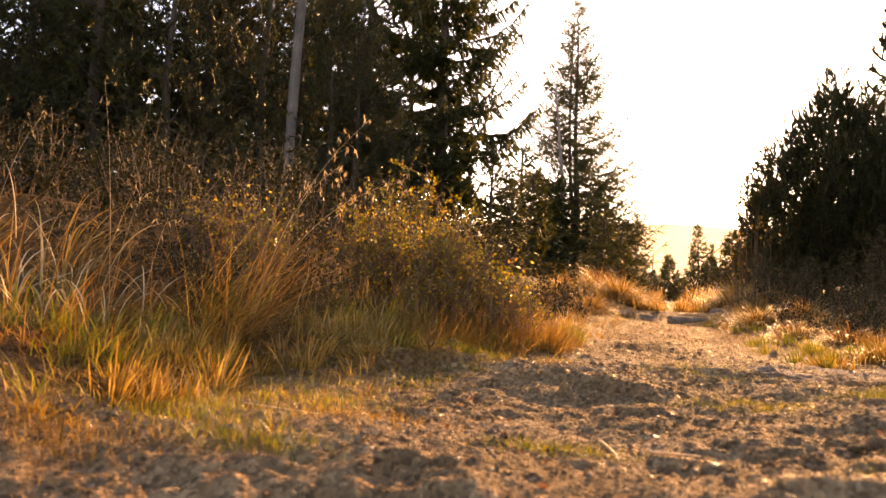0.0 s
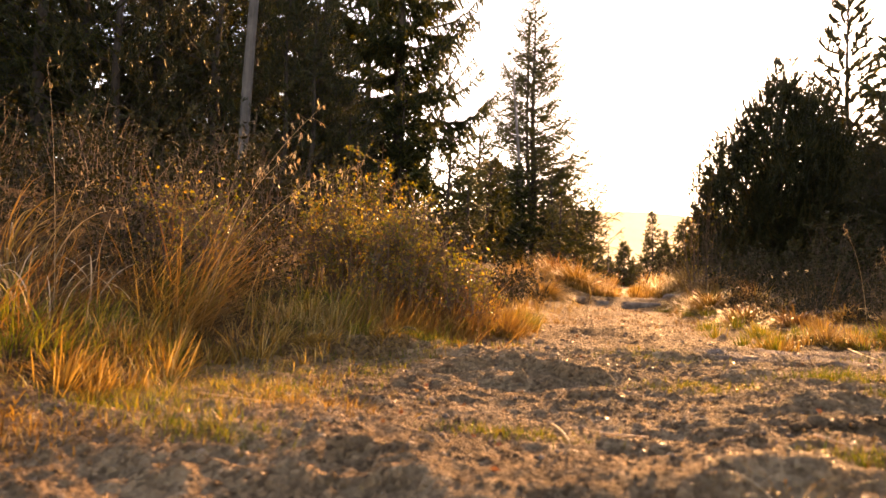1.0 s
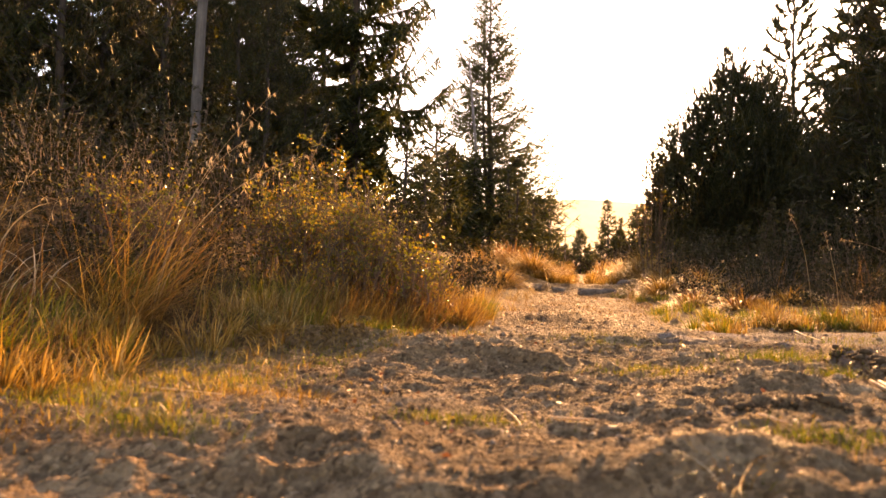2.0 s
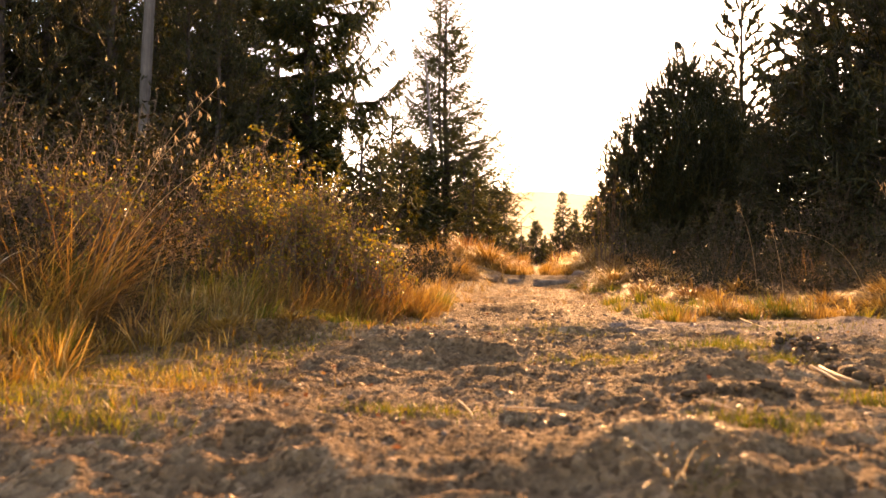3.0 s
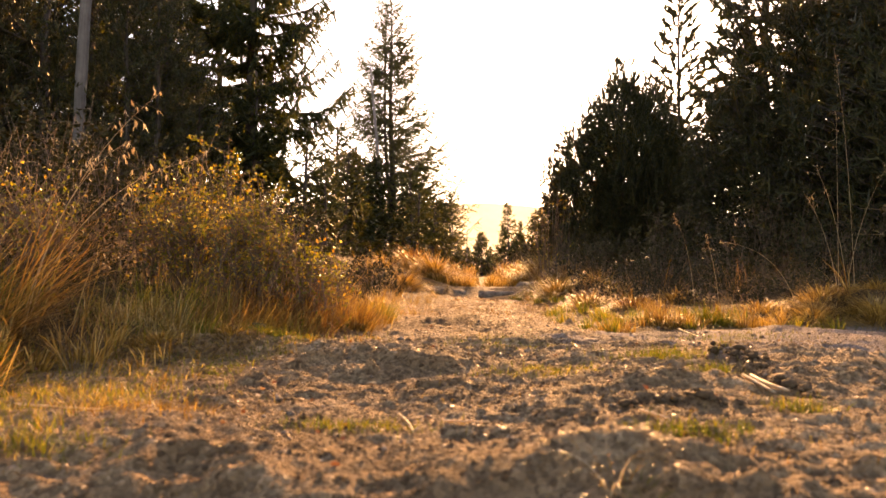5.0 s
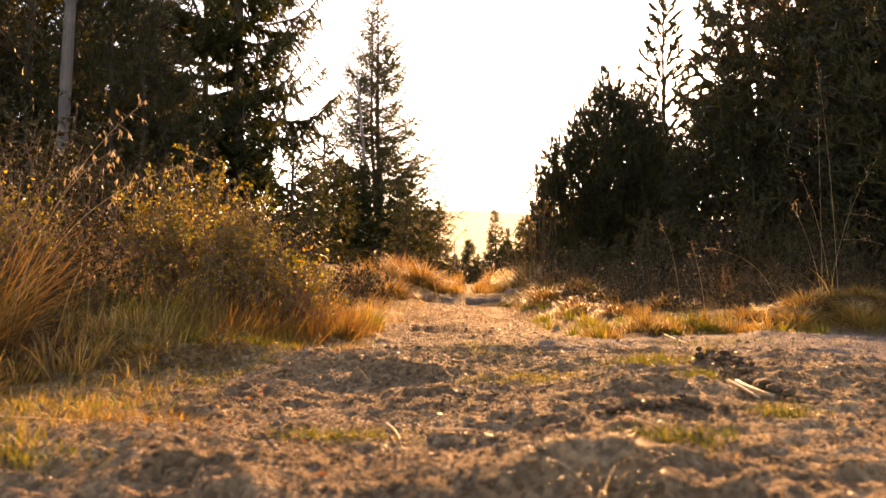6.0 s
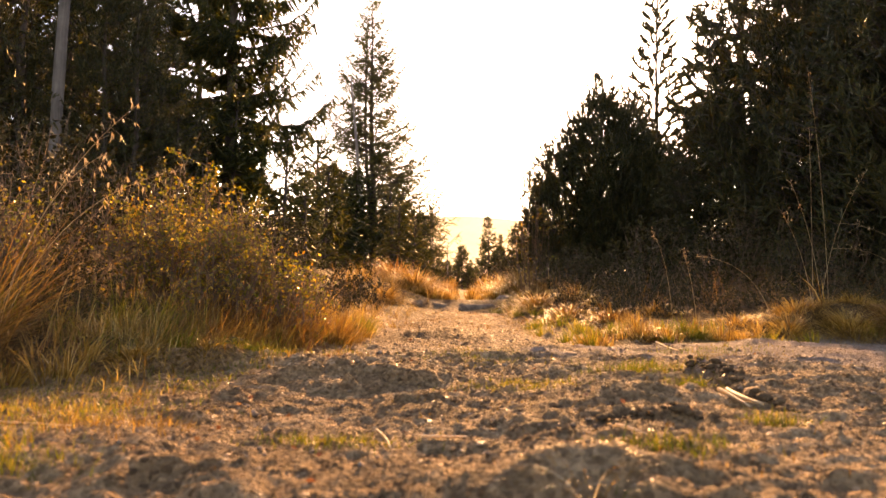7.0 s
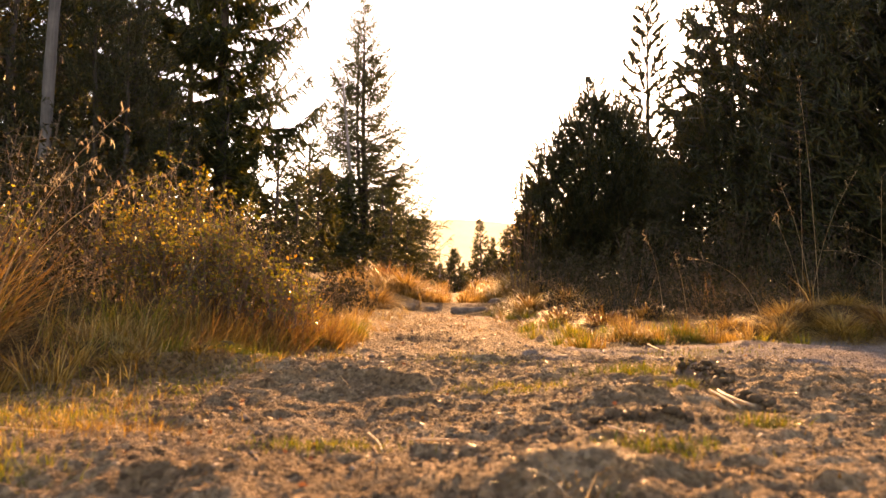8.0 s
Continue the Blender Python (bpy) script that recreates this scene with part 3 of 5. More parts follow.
def pine(place, H, R, seed, label, group="", leaders=1, gap=0.2, per=6, z0=0.15, fine=1.0, turn=0.0, fill=1.0, up=0.8, power=0.6, shell=0, ring=0.3, core=0.015, candle=0.16, cone=False):
    """A young bushy pine: rising limbs that end in upright candle shoots thick with long needles."""
    rng = np.random.default_rng(seed)
    ob = thing("pine_tree", place, label, "tree", group, turn)
    trunk, limbs, crown = Soup(), Soup(), Soup()
    sa, sb, la, lb, lr = [], [], [], [], []
    for ld in range(leaders):
        a0 = rng.uniform(0, 6.28)
        off = 0.0 if ld == 0 else R * rng.uniform(0.3, 0.75)
        h = H if ld == 0 else H * rng.uniform(0.62, 0.93) * (1 - (0.45 if shell else 0.25) * off / R)
        zz = np.linspace(-0.1, h, 10)
        grow = sstep(0, 0.6 * h, zz)
        spine = np.column_stack([np.cos(a0) * off * grow + 0.03 * np.sin(zz * 2 + ld), np.sin(a0) * off * grow + 0.03 * np.cos(zz * 1.6 + ld), zz])
        tube(trunk, spine, np.interp(zz, [0, h], [0.012 * h + 0.015, 0.007]), 7)
        rr = R if leaders == 1 else R * (0.75 if ld == 0 else 0.55)
        # the leading shoot
        sa.append(spine[-2:-1]), sb.append(spine[-1:])
        z = z0
        while z < h - 0.12:
            f = (z - z0) / (h - z0)
            for k in range(per):
                az = rng.uniform(0, 2 * np.pi)
                L = rr * (1 - f) ** power * rng.uniform(0.65, 1.1) + 0.10
                zb = z + rng.uniform(-ring, ring) * gap
                base = np.array([np.interp(zb, zz, spine[:, 0]), np.interp(zb, zz, spine[:, 1]), zb])
                out = np.array([np.cos(az), np.sin(az), 0])
                s = np.linspace(0, 1, 6)
                zc = L * (np.interp(f, [0, 1], [0.05, 0.5]) * s + up * 0.7 * s ** 2.2) * rng.uniform(0.7, 1.15)
                pts = base + out * (L * s)[:, None] + np.array([0, 0, 1.0]) * zc[:, None]
                la.append(pts[:-1]), lb.append(pts[1:]), lr.append(np.interp(s[:-1], [0, 1], [0.004 + 0.007 * L, 0.003]))
                sa.append(pts[2:-1]), sb.append(pts[3:])
                n = max(2, int(fill * L / 0.065))
                u = rng.uniform(0.2, 1.0, n)
                at = np.stack([np.interp(u, s, pts[:, c]) for c in range(3)], -1)
                d = unit(out * 0.35 + unit(rng.normal(0, 1, (n, 3))) * 0.6 + np.array([0, 0, 1.0]) * rng.uniform(0.5, 1.6, n)[:, None])
                tl = rng.uniform(0.09, 0.22, n)
                te = at + d * tl[:, None]
                if fine > 0.9:
                    la.append(at), lb.append(te), lr.append(np.full(n, 0.0035))
                sa.append(at), sb.append(te)
                m = np.repeat(np.arange(n)[tl > 0.16], 2)
                if len(m):
                    at2 = at[m] + (te[m] - at[m]) * 0.6
                    d2 = unit(d[m] + 0.8 * unit(rng.normal(0, 1, (len(m), 3))) + np.array([0, 0, 0.5]))
                    sa.append(at2), sb.append(at2 + d2 * rng.uniform(0.08, 0.14, len(m))[:, None])
            z += gap * rng.uniform(0.8, 1.2)
    if shell:
        # upright candles crowding over the outside of the crown
        hz = 0.08 + 0.90 * (1 - rng.random(shell) ** 0.62) if cone else rng.uniform(0.1, 0.97, shell)
        az = rng.uniform(0, 6.283, shell)
        wide = R * np.interp(hz, [0, 0.4, 0.55, 0.68, 0.8, 0.9, 1.0], [0.95, 1.0, 0.82, 0.60, 0.39, 0.20, 0.03] if cone else [0.95, 1.0, 0.90, 0.72, 0.52, 0.30, 0.05]) * rng.uniform(0.75, 1.05, shell) * (1 + 0.18 * np.sin(az * 5 + hz * 6))
        c0 = np.stack([np.cos(az) * wide, np.sin(az) * wide, hz * H - 0.15], -1)
        out = np.stack([np.cos(az), np.sin(az), 0 * az], -1)
        c1 = c0 + unit(out * 0.2 + rng.normal(0, 0.22, (shell, 3)) + np.array([0, 0, 1.0])) * (candle * rng.uniform(0.5, 1.2, shell) * rng.choice([1.0, 2.0], shell, p=[0.88, 0.12]))[:, None]
        la.append(c0 * np.array([0.8, 0.8, 1]) - np.array([0, 0, 0.15])), lb.append(c0), lr.append(np.full(shell, 0.005))
        sa.append(c0), sb.append(c1)
        u = np.repeat(np.arange(shell), 4)
        d = unit(rng.normal(0, 0.7, (len(u), 3)) + out[u] * 0.4 + np.array([0, 0, 0.4]))
        from_c = c0[u] + rng.normal(0, 0.03, (len(u), 3))
        sa.append(from_c), sb.append(from_c + d * rng.uniform(0.07, 0.17, len(u))[:, None])
    prisms(limbs, np.concatenate(la), np.concatenate(lb), np.concatenate(lr), np.concatenate(lr) * 0.7)
    needles(crown, np.concatenate(sa), np.concatenate(sb), 0.021 / fine, 0.07, 0.0125 / fine, rng, 0.62, 0.85, core)
    trunk.link("trunk", M_BARK, ob, smooth=True)
    tagged(limbs.link("branchwork", M_BARK, ob), kind="stuff")
    crown.link("crown", M_PINE, ob)
    return ob


def slim_pine(place, H, R, seed, label, gap=0.30):
    """A slender pine with even whorls of limbs that sweep out and up, brushed with needles to the tip."""
    rng = np.random.default_rng(seed)
    ob = thing("pine_tree", place, label, "tree")
    trunk, limbs, crown = Soup(), Soup(), Soup()
    zz = np.linspace(-0.1, H, 14)
    spine = np.column_stack([0.03 * np.sin(zz * 1.1), 0.03 * np.cos(zz * 0.9), zz])
    tube(trunk, spine, np.interp(zz, [0, H], [0.07, 0.010]), 8)
    sa, sb, la, lb, lr = [spine[-3:-1]], [spine[-2:]], [], [], []
    z = 0.4
    while z < H - 0.12:
        f = z / H
        count = 6 if f < 0.9 else 5
        for k in range(count):
            az = 6.283 * (k + rng.uniform(-0.25, 0.25)) / count + z * 2.1
            L = (R * (1 - f) ** 0.45 * rng.uniform(0.8, 1.1) + 0.08)
            base = np.array([np.interp(z, zz, spine[:, 0]), np.interp(z, zz, spine[:, 1]), z + rng.uniform(-0.03, 0.03)])
            out = np.array([np.cos(az), np.sin(az), 0])
            t = np.linspace(0, 1, 7)
            pts = base + out * (L * (t - 0.18 * t ** 3))[:, None] + np.array([0, 0, 1.0]) * (L * (0.10 * t + (0.22 + 0.22 * f) * t ** 2))[:, None]
            la.append(pts[:-1]), lb.append(pts[1:]), lr.append(np.interp(t[:-1], [0, 1], [0.012, 0.005]))
            sa.append(pts[2:-1]), sb.append(pts[3:])
            n = max(2, int(L * 9))
            u = rng.uniform(0.35, 0.95, n)
            at = np.stack([np.interp(u, t, pts[:, c]) for c in range(3)], -1)
            d = unit(out * 0.7 + rng.normal(0, 0.5, (n, 3)) + np.array([0, 0, 0.9]))
            te = at + d * rng.uniform(0.08, 0.2, n)[:, None]
            la.append(at), lb.append(te), lr.append(np.full(n, 0.004))
            sa.append(at), sb.append(te)
        z += gap * rng.uniform(0.9, 1.1)
    prisms(limbs, np.concatenate(la), np.concatenate(lb), np.concatenate(lr), np.concatenate(lr) * 0.7)
    needles(crown, np.concatenate(sa), np.concatenate(sb), 0.006, 0.085, 0.022, rng, 0.8, 0.7, 0.030)
    trunk.link("trunk", M_BARK, ob, smooth=True)
    tagged(limbs.link("branchwork", M_BARK, ob), kind="stuff")
    crown.link("crown", M_PINE, ob)
    return ob


def bare_trunk(name, foot, top, r0, r1, mat, label, category, seed=0, stubs=0, sides=12, group=""):
    """A bare upright: a post, or a dead tree with broken limb stubs."""
    rng = np.random.default_rng(seed)
    ob = thing(name, foot, label, category, group)
    s = Soup()
    d = np.array(top) - np.array(foot)
    t = np.linspace(-0.04, 1, 14)
    pts = d * t[:, None] + np.column_stack([0.006 * np.sin(t * 9 + seed), 0.006 * np.cos(t * 7), 0 * t])
    tube(s, pts, np.interp(t, [0, 1], [r0, r1]) * (1 + 0.05 * np.sin(t * 23)), sides)
    s.link("shaft", mat, ob, smooth=True)
    if stubs:
        u = rng.uniform(0.15, 0.98, stubs)
        a = d * u[:, None]
        w = unit(np.column_stack([rng.normal(0, 1, (stubs, 2)), rng.uniform(-0.2, 0.6, stubs)]))
        e = a + w * rng.uniform(0.05, 0.22, stubs)[:, None]
        for q in range(stubs):
            b = Soup()
            prisms(b, a[q:q + 1], e[q:q + 1], np.full(1, 0.006), np.full(1, 0.002))
            b.link("limb_stub", mat, ob)
    return ob


HERO_A = "dark dense spruce with drooping limbs and upturned tips beside the trail"
spruce(seat(-3.75, 11.6), 8.4, 1.9, 11, HERO_A, fine=0.85, gap=0.43, per=10, rise=0.32, dense=1.35, z0=0.1, hang=0.6, twig=0.2, power=0.8, order2=1, nl=0.07, nw=0.022, core=0.017, curtain=1.8, jitter=0.22)
spruce(seat(-2.5, 20.0), 7.75, 2.45, 12, "slender young spruce with a thin bare tip against the bright sky", gap=0.22, per=11, fine=0.9, rise=0.2, z0=0.1, climb=0.45, twig=0.28, order2=1, dense=1.35, nl=0.06, nw=0.011, spread=0.4, core=0.006, power=0.86, lean=(-0.2, 0), twin=0.16)
bare_trunk("dead_tree", seat(-2.50, 18.6), (-2.98, 18.6, 5.65), 0.06, 0.022, M_DEAD, "thin grey dead tree trunk leaning beside the young spruce", "tree", 3, 16, 8)
bare_trunk("wooden_pole", seat(-4.50, 8.0), (-4.33, 8.0, 6.0), 0.064, 0.052, M_POLE, "weathered grey wooden pole standing among the dark trees", "pole", 1, 0, 14)

FOREST = "tall dark conifer in the shaded wood behind the pole"
forest_spruce = spruce(seat(-4.75, 10.8), 6.4, 1.5, 21, FOREST, "wood by the trail", gap=0.32, per=7, fine=0.52, z0=0.1, hang=0.4, dense=1.2)
forest_pine = pine(seat(-5.6, 9.2), 5.6, 1.5, 22, FOREST, "wood by the trail", gap=0.45, per=6, fine=0.75, fill=0.4, z0=0.15, shell=480, core=0.011)
for x, y, turn, size in ((-7.4, 8.0, 70, 1.05), (-9.2, 7.0, 200, 1.1), (-6.1, 11.0, 300, 1.15), (-10.2, 9.5, 90, 1.2), (-7.2, 12.0, 10, 1.2)):
    copy_thing(forest_spruce, pose(*seat(x, y), 0, 0, turn) @ Matrix.Scale(size, 4))
for x, y, turn, size in ((-6.5, 8.3, 40, 0.95), (-8.3, 6.3, 160, 0.9), (-8.0, 9.4, 250, 1.2), (-4.05, 9.0, 210, 0.6), (-6.9, 12.8, 10, 1.1), (-10.5, 6.0, 10, 1.1), (-9.0, 8.2, 33, 0.8), (-4.4, 8.9, 133, 0.62), (-7.3, 10.2, 70, 1.0)):
    copy_thing(forest_pine, pose(*seat(x, y), 0, 0, turn) @ Matrix.Scale(size, 4))

# low young conifers at the foot of the spruces and down the trail
young = spruce(seat(-1.15, 12.6), 1.4, 0.55, 31, "low young spruce at the edge of the trail", "young spruces", z0=0.05, gap=0.12, per=5, fine=0.9)
for x, y, turn, size in ((-2.3, 12.2, 50, 1.2), (-1.5, 17.0, 110, 1.2), (-3.0, 15.0, 200, 1.8), (-1.55, 20.5, 20, 1.3), (-3.4, 19.5, 80, 1.8), (-3.0, 17.5, 10, 1.4), (-1.6, 20.0, 300, 1.2), (-2.1, 9.7, 300, 0.8), (-3.3, 10.4, 40, 1.5), (-2.75, 11.4, 140, 1.3), (-4.3, 10.4, 240, 1.7), (-3.8, 9.6, 15, 1.2), (-1.0, 14.6, 77, 0.9), (-1.1, 17.2, 190, 1.25), (-1.05, 21.5, 290, 1.5), (-1.6, 16.0, 222, 1.4)):
    copy_thing(young, pose(*seat(x, y), 0, 0, turn) @ Matrix.Scale(size, 4))

# pines on the other side of the trail
pine(seat(2.72, 15.0), 4.05, 1.50, 41, "bushy young pine with upright candle shoots lit along its edge", leaders=7, gap=0.34, per=6, fine=0.75, power=0.7, z0=0.2, up=1.0, shell=1900, core=0.014, candle=0.36, cone=True)
pine(seat(3.50, 15.6), 3.85, 1.2, 44, "bushy young pine with upright candle shoots crowded by its neighbours", leaders=5, gap=0.38, per=6, fine=0.7, power=0.7, z0=0.2, up=1.0, shell=1000, core=0.014, candle=0.36, cone=True)
slim_pine(seat(4.16, 16.2), 6.05, 0.82, 42, "slim young pine with an open whorled top")
hedge = pine(seat(4.42, 9.7), 5.1, 1.6, 43, "tall thick dark pine in shade", "pines beside the trail", leaders=3, gap=0.42, per=6, fine=0.7, fill=0.45, z0=0.05, shell=1050, core=0.014)
for x, y, turn, size in ((4.5, 7.2, 90, 0.85), (5.5, 6.6, 200, 0.95), (5.4, 9.2, 300, 1.05), (3.5, 10.4, 150, 0.5), (5.35, 11.4, 250, 0.98), (4.1, 12.6, 190, 0.55), (5.0, 8.6, 20, 0.9)):
    copy_thing(hedge, pose(*seat(x, y), 0, 0, turn) @ Matrix.Scale(size, 4))

# far trees down the trail
far = spruce(seat(0.86, 28), 2.75, 0.72, 51, "small distant spruce in the haze beyond the trail", "distant trees", z0=0.05, gap=0.15, per=7, fine=0.6, dense=1.8, order2=2, core=0.012, nw=0.02, power=1.0)
for x, y, turn, size in ((1.42, 30, 90, 0.8), (-1.2, 33, 200, 0.6), (0.25, 36, 250, 0.55), (2.6, 20, 10, 1.05), (1.9, 26, 100, 0.62), (-1.9, 22, 60, 0.62), (-2.7, 18, 160, 0.9), (-1.75, 26, 160, 0.6)):
    copy_thing(far, pose(*seat(x, y), 0, 0, turn) @ Matrix.Scale(size, 4))
broad = spruce(seat(-0.13, 32), 1.95, 0.8, 53, "small broad distant spruce beyond the trail's end", "distant trees", z0=0.03, gap=0.11, per=7, fine=0.6, dense=2.0, order2=2, core=0.012, nw=0.02, power=0.9)
for x, y, turn, size in ((1.78, 25, 130, 1.1), (0.45, 33, 250, 0.55), (2.15, 22, 310, 0.9), (1.3, 27.5, 80, 0.8), (-0.75, 31, 180, 0.6)):
    copy_thing(broad, pose(*seat(x, y), 0, 0, turn) @ Matrix.Scale(size, 4))
back = spruce(seat(5.9, 12.5), 6.6, 1.9, 54, "spruce added behind the nearer trees to close and shade the wood", "wood by the trail", z0=0.1, gap=0.5, per=6, fine=0.42, dense=1.1, order2=1, core=0.05, nl=0.1, nw=0.03)
# added to close sky gaps; the outermost are unseen and block the sun
for x, y, turn, size in ((-7.0, 14.6, 130, 2.8), (-9.0, 13.2, 230, 2.7), (-11.0, 12.0, 310, 2.8), (-12.6, 10.2, 70, 2.7), (-13.6, 8.0, 170, 2.8), (-11.8, 8.2, 90, 2.6), (-8.2, 11.6, 45, 2.5), (-10.0, 10.8, 200, 2.6), (6.2, 11.5, 30, 2.4), (7.8, 9.8, 120, 2.4), (8.8, 10.4, 10, 2.5), (7.0, 8.2, 70, 1.7), (5.0, 13.5, 220, 2.4), (-6.9, 18.5, 15, 3.2), (-9.2, 17.5, 95, 3.3), (-11.8, 16.4, 165, 3.3), (-14.4, 14.6, 255, 3.2), (-16.0, 11.5, 25, 3.2), (8.6, 15.6, 145, 2.9), (10.4, 13.6, 65, 2.9)):
    copy_thing(back, pose(*seat(x, y), 0, 0, turn) @ Matrix.Scale(size / 2.4, 4))
for x, y, z, seed in ((-1.15, 26, 2.8, 61), (-0.72, 30, 2.1, 62), (-1.55, 28, 1.9, 63)):
    bare_trunk("dead_tree", seat(x, y), (x - 0.02, y, z), 0.035, 0.02, M_DEAD, "distant bare dead trunk standing in the haze", "tree", seed, 5, 6, "distant dead trunks")


# ---- shrubs ----
def shrub(place, H, R, seed, label, stems=60, leaf=0.013, count=4500, mat=None, group="", lean=0.0, name="bilberry_bush", low=0.3):
    """A dense low bush: many thin woody stems with small leaves on their outer parts."""
    rng = np.random.default_rng(seed)
    ob = thing(name, place, label, "bush", group)
    az = rng.uniform(0, 2 * np.pi, stems)
    rad = R * np.sqrt(rng.random(stems))
    foot = np.stack([np.cos(az) * rad * 0.6, np.sin(az) * rad * 0.6, np.zeros(stems) - 0.05], -1)
    hh = H * (1 - 0.45 * (rad / R) ** 2) * rng.uniform(0.75, 1.1, stems)
    tip = np.stack([np.cos(az) * rad + lean * hh, np.sin(az) * rad, hh], -1) + rng.normal(0, 0.03, (stems, 3))
    mid = (foot + tip) / 2 + rng.normal(0, 0.04, (stems, 3))
    st = Soup()
    prisms(st, foot, mid, np.full(stems, 0.004), np.full(stems, 0.003))
    prisms(st, mid, tip, np.full(stems, 0.003), np.full(stems, 0.0012))
    # side sprigs
    k = stems * 6
    i = rng.integers(0, stems, k)
    u = rng.uniform(low, 2.0, k)[:, None]
    a = np.where(u < 1, foot[i] * (1 - u) + mid[i] * u, mid[i] * (2 - u) + tip[i] * (u - 1))
    d = unit(rng.normal(0, 0.8, (k, 3)) + np.array([0, 0, 0.7]))
    b = a + d * rng.uniform(0.05, 0.18, k)[:, None]
    prisms(st, a, b, np.full(k, 0.0018), np.full(k, 0.0008))
    tagged(st.link("stemwork", M_TWIG, ob), kind="stuff")
    lf = Soup()
    j = rng.integers(0, k, count)
    v = rng.uniform(0.1, 1.05, count)[:, None]
    at = a[j] * (1 - v) + b[j] * v
    way = unit(d[j] * 0.5 + unit(rng.normal(0, 1, (count, 3))))
    sz = leaf * rng.uniform(0.6, 1.25, count)
    leaves(lf, at, way, sz, sz * 0.6, rng)
    tagged(lf.link("leafage", mat or M_LEAF, ob), kind="stuff")
    return ob


BIL = "bilberry bush with yellowing and rusty autumn leaves on the bank"
for n, (x, y, H, R, count) in enumerate(((-0.88, 3.16, 0.40, 0.20, 2000), (-0.71, 3.26, 0.29, 0.17, 1200), (-1.16, 3.34, 0.62, 0.26, 3400), (-1.64, 2.86, 0.34, 0.15, 1000), (-1.90, 3.02, 0.38, 0.16, 1000), (-1.45, 4.45, 0.52, 0.36, 1500),
                                             (-1.00, 3.22, 0.50, 0.22, 2100), (-1.33, 3.30, 0.46, 0.20, 1300))):
    shrub(seat(x, y), H, R, 100 + n, BIL, 50, 0.0175, count, group="bilberry bushes", low=0.75)
DARKBIL = "heath shrub with leaves coloured dark to read as shaded undergrowth"
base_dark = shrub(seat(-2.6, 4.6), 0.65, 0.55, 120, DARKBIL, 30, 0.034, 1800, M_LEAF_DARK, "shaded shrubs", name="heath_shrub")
# small ones on the bank and right verge fill in for shade there
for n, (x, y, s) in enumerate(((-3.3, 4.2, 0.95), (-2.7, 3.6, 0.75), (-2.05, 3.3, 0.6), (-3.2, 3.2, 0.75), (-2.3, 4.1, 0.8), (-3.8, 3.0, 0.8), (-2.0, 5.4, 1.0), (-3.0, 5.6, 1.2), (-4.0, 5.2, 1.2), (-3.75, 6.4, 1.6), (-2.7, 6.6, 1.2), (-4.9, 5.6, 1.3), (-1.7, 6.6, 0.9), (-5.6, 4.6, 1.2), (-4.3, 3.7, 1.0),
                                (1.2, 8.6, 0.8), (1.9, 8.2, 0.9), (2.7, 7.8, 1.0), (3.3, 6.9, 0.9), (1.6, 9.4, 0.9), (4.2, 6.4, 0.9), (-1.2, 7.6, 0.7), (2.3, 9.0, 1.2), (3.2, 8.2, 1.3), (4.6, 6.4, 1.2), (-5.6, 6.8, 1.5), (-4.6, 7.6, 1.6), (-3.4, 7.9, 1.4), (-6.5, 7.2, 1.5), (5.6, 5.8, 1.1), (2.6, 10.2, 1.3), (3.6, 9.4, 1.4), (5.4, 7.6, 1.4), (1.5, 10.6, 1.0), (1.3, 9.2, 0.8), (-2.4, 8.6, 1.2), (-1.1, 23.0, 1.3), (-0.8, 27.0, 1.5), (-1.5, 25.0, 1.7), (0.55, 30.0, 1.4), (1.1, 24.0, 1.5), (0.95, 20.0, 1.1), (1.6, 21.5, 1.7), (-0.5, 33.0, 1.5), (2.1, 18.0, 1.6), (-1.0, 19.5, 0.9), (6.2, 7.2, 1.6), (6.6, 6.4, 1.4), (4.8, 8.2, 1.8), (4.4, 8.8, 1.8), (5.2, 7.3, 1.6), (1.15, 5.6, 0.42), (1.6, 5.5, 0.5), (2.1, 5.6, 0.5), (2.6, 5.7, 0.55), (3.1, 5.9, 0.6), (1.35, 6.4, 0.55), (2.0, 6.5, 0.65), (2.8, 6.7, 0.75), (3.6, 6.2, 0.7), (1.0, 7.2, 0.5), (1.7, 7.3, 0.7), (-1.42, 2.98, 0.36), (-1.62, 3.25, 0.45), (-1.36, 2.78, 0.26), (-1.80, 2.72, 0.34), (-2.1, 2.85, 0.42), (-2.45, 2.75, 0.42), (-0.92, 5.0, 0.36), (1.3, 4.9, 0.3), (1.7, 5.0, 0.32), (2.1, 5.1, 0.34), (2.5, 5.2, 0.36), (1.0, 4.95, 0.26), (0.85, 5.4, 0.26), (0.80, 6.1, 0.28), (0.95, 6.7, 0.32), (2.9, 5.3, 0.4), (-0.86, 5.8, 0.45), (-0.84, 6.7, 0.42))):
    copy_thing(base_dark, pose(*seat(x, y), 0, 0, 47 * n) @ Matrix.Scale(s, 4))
shrub(seat(0.80, 8.8), 1.15, 0.26, 140, "thin leafy sapling with small bright leaves by the pine", 22, 0.022, 380, M_LEAF, name="sapling")


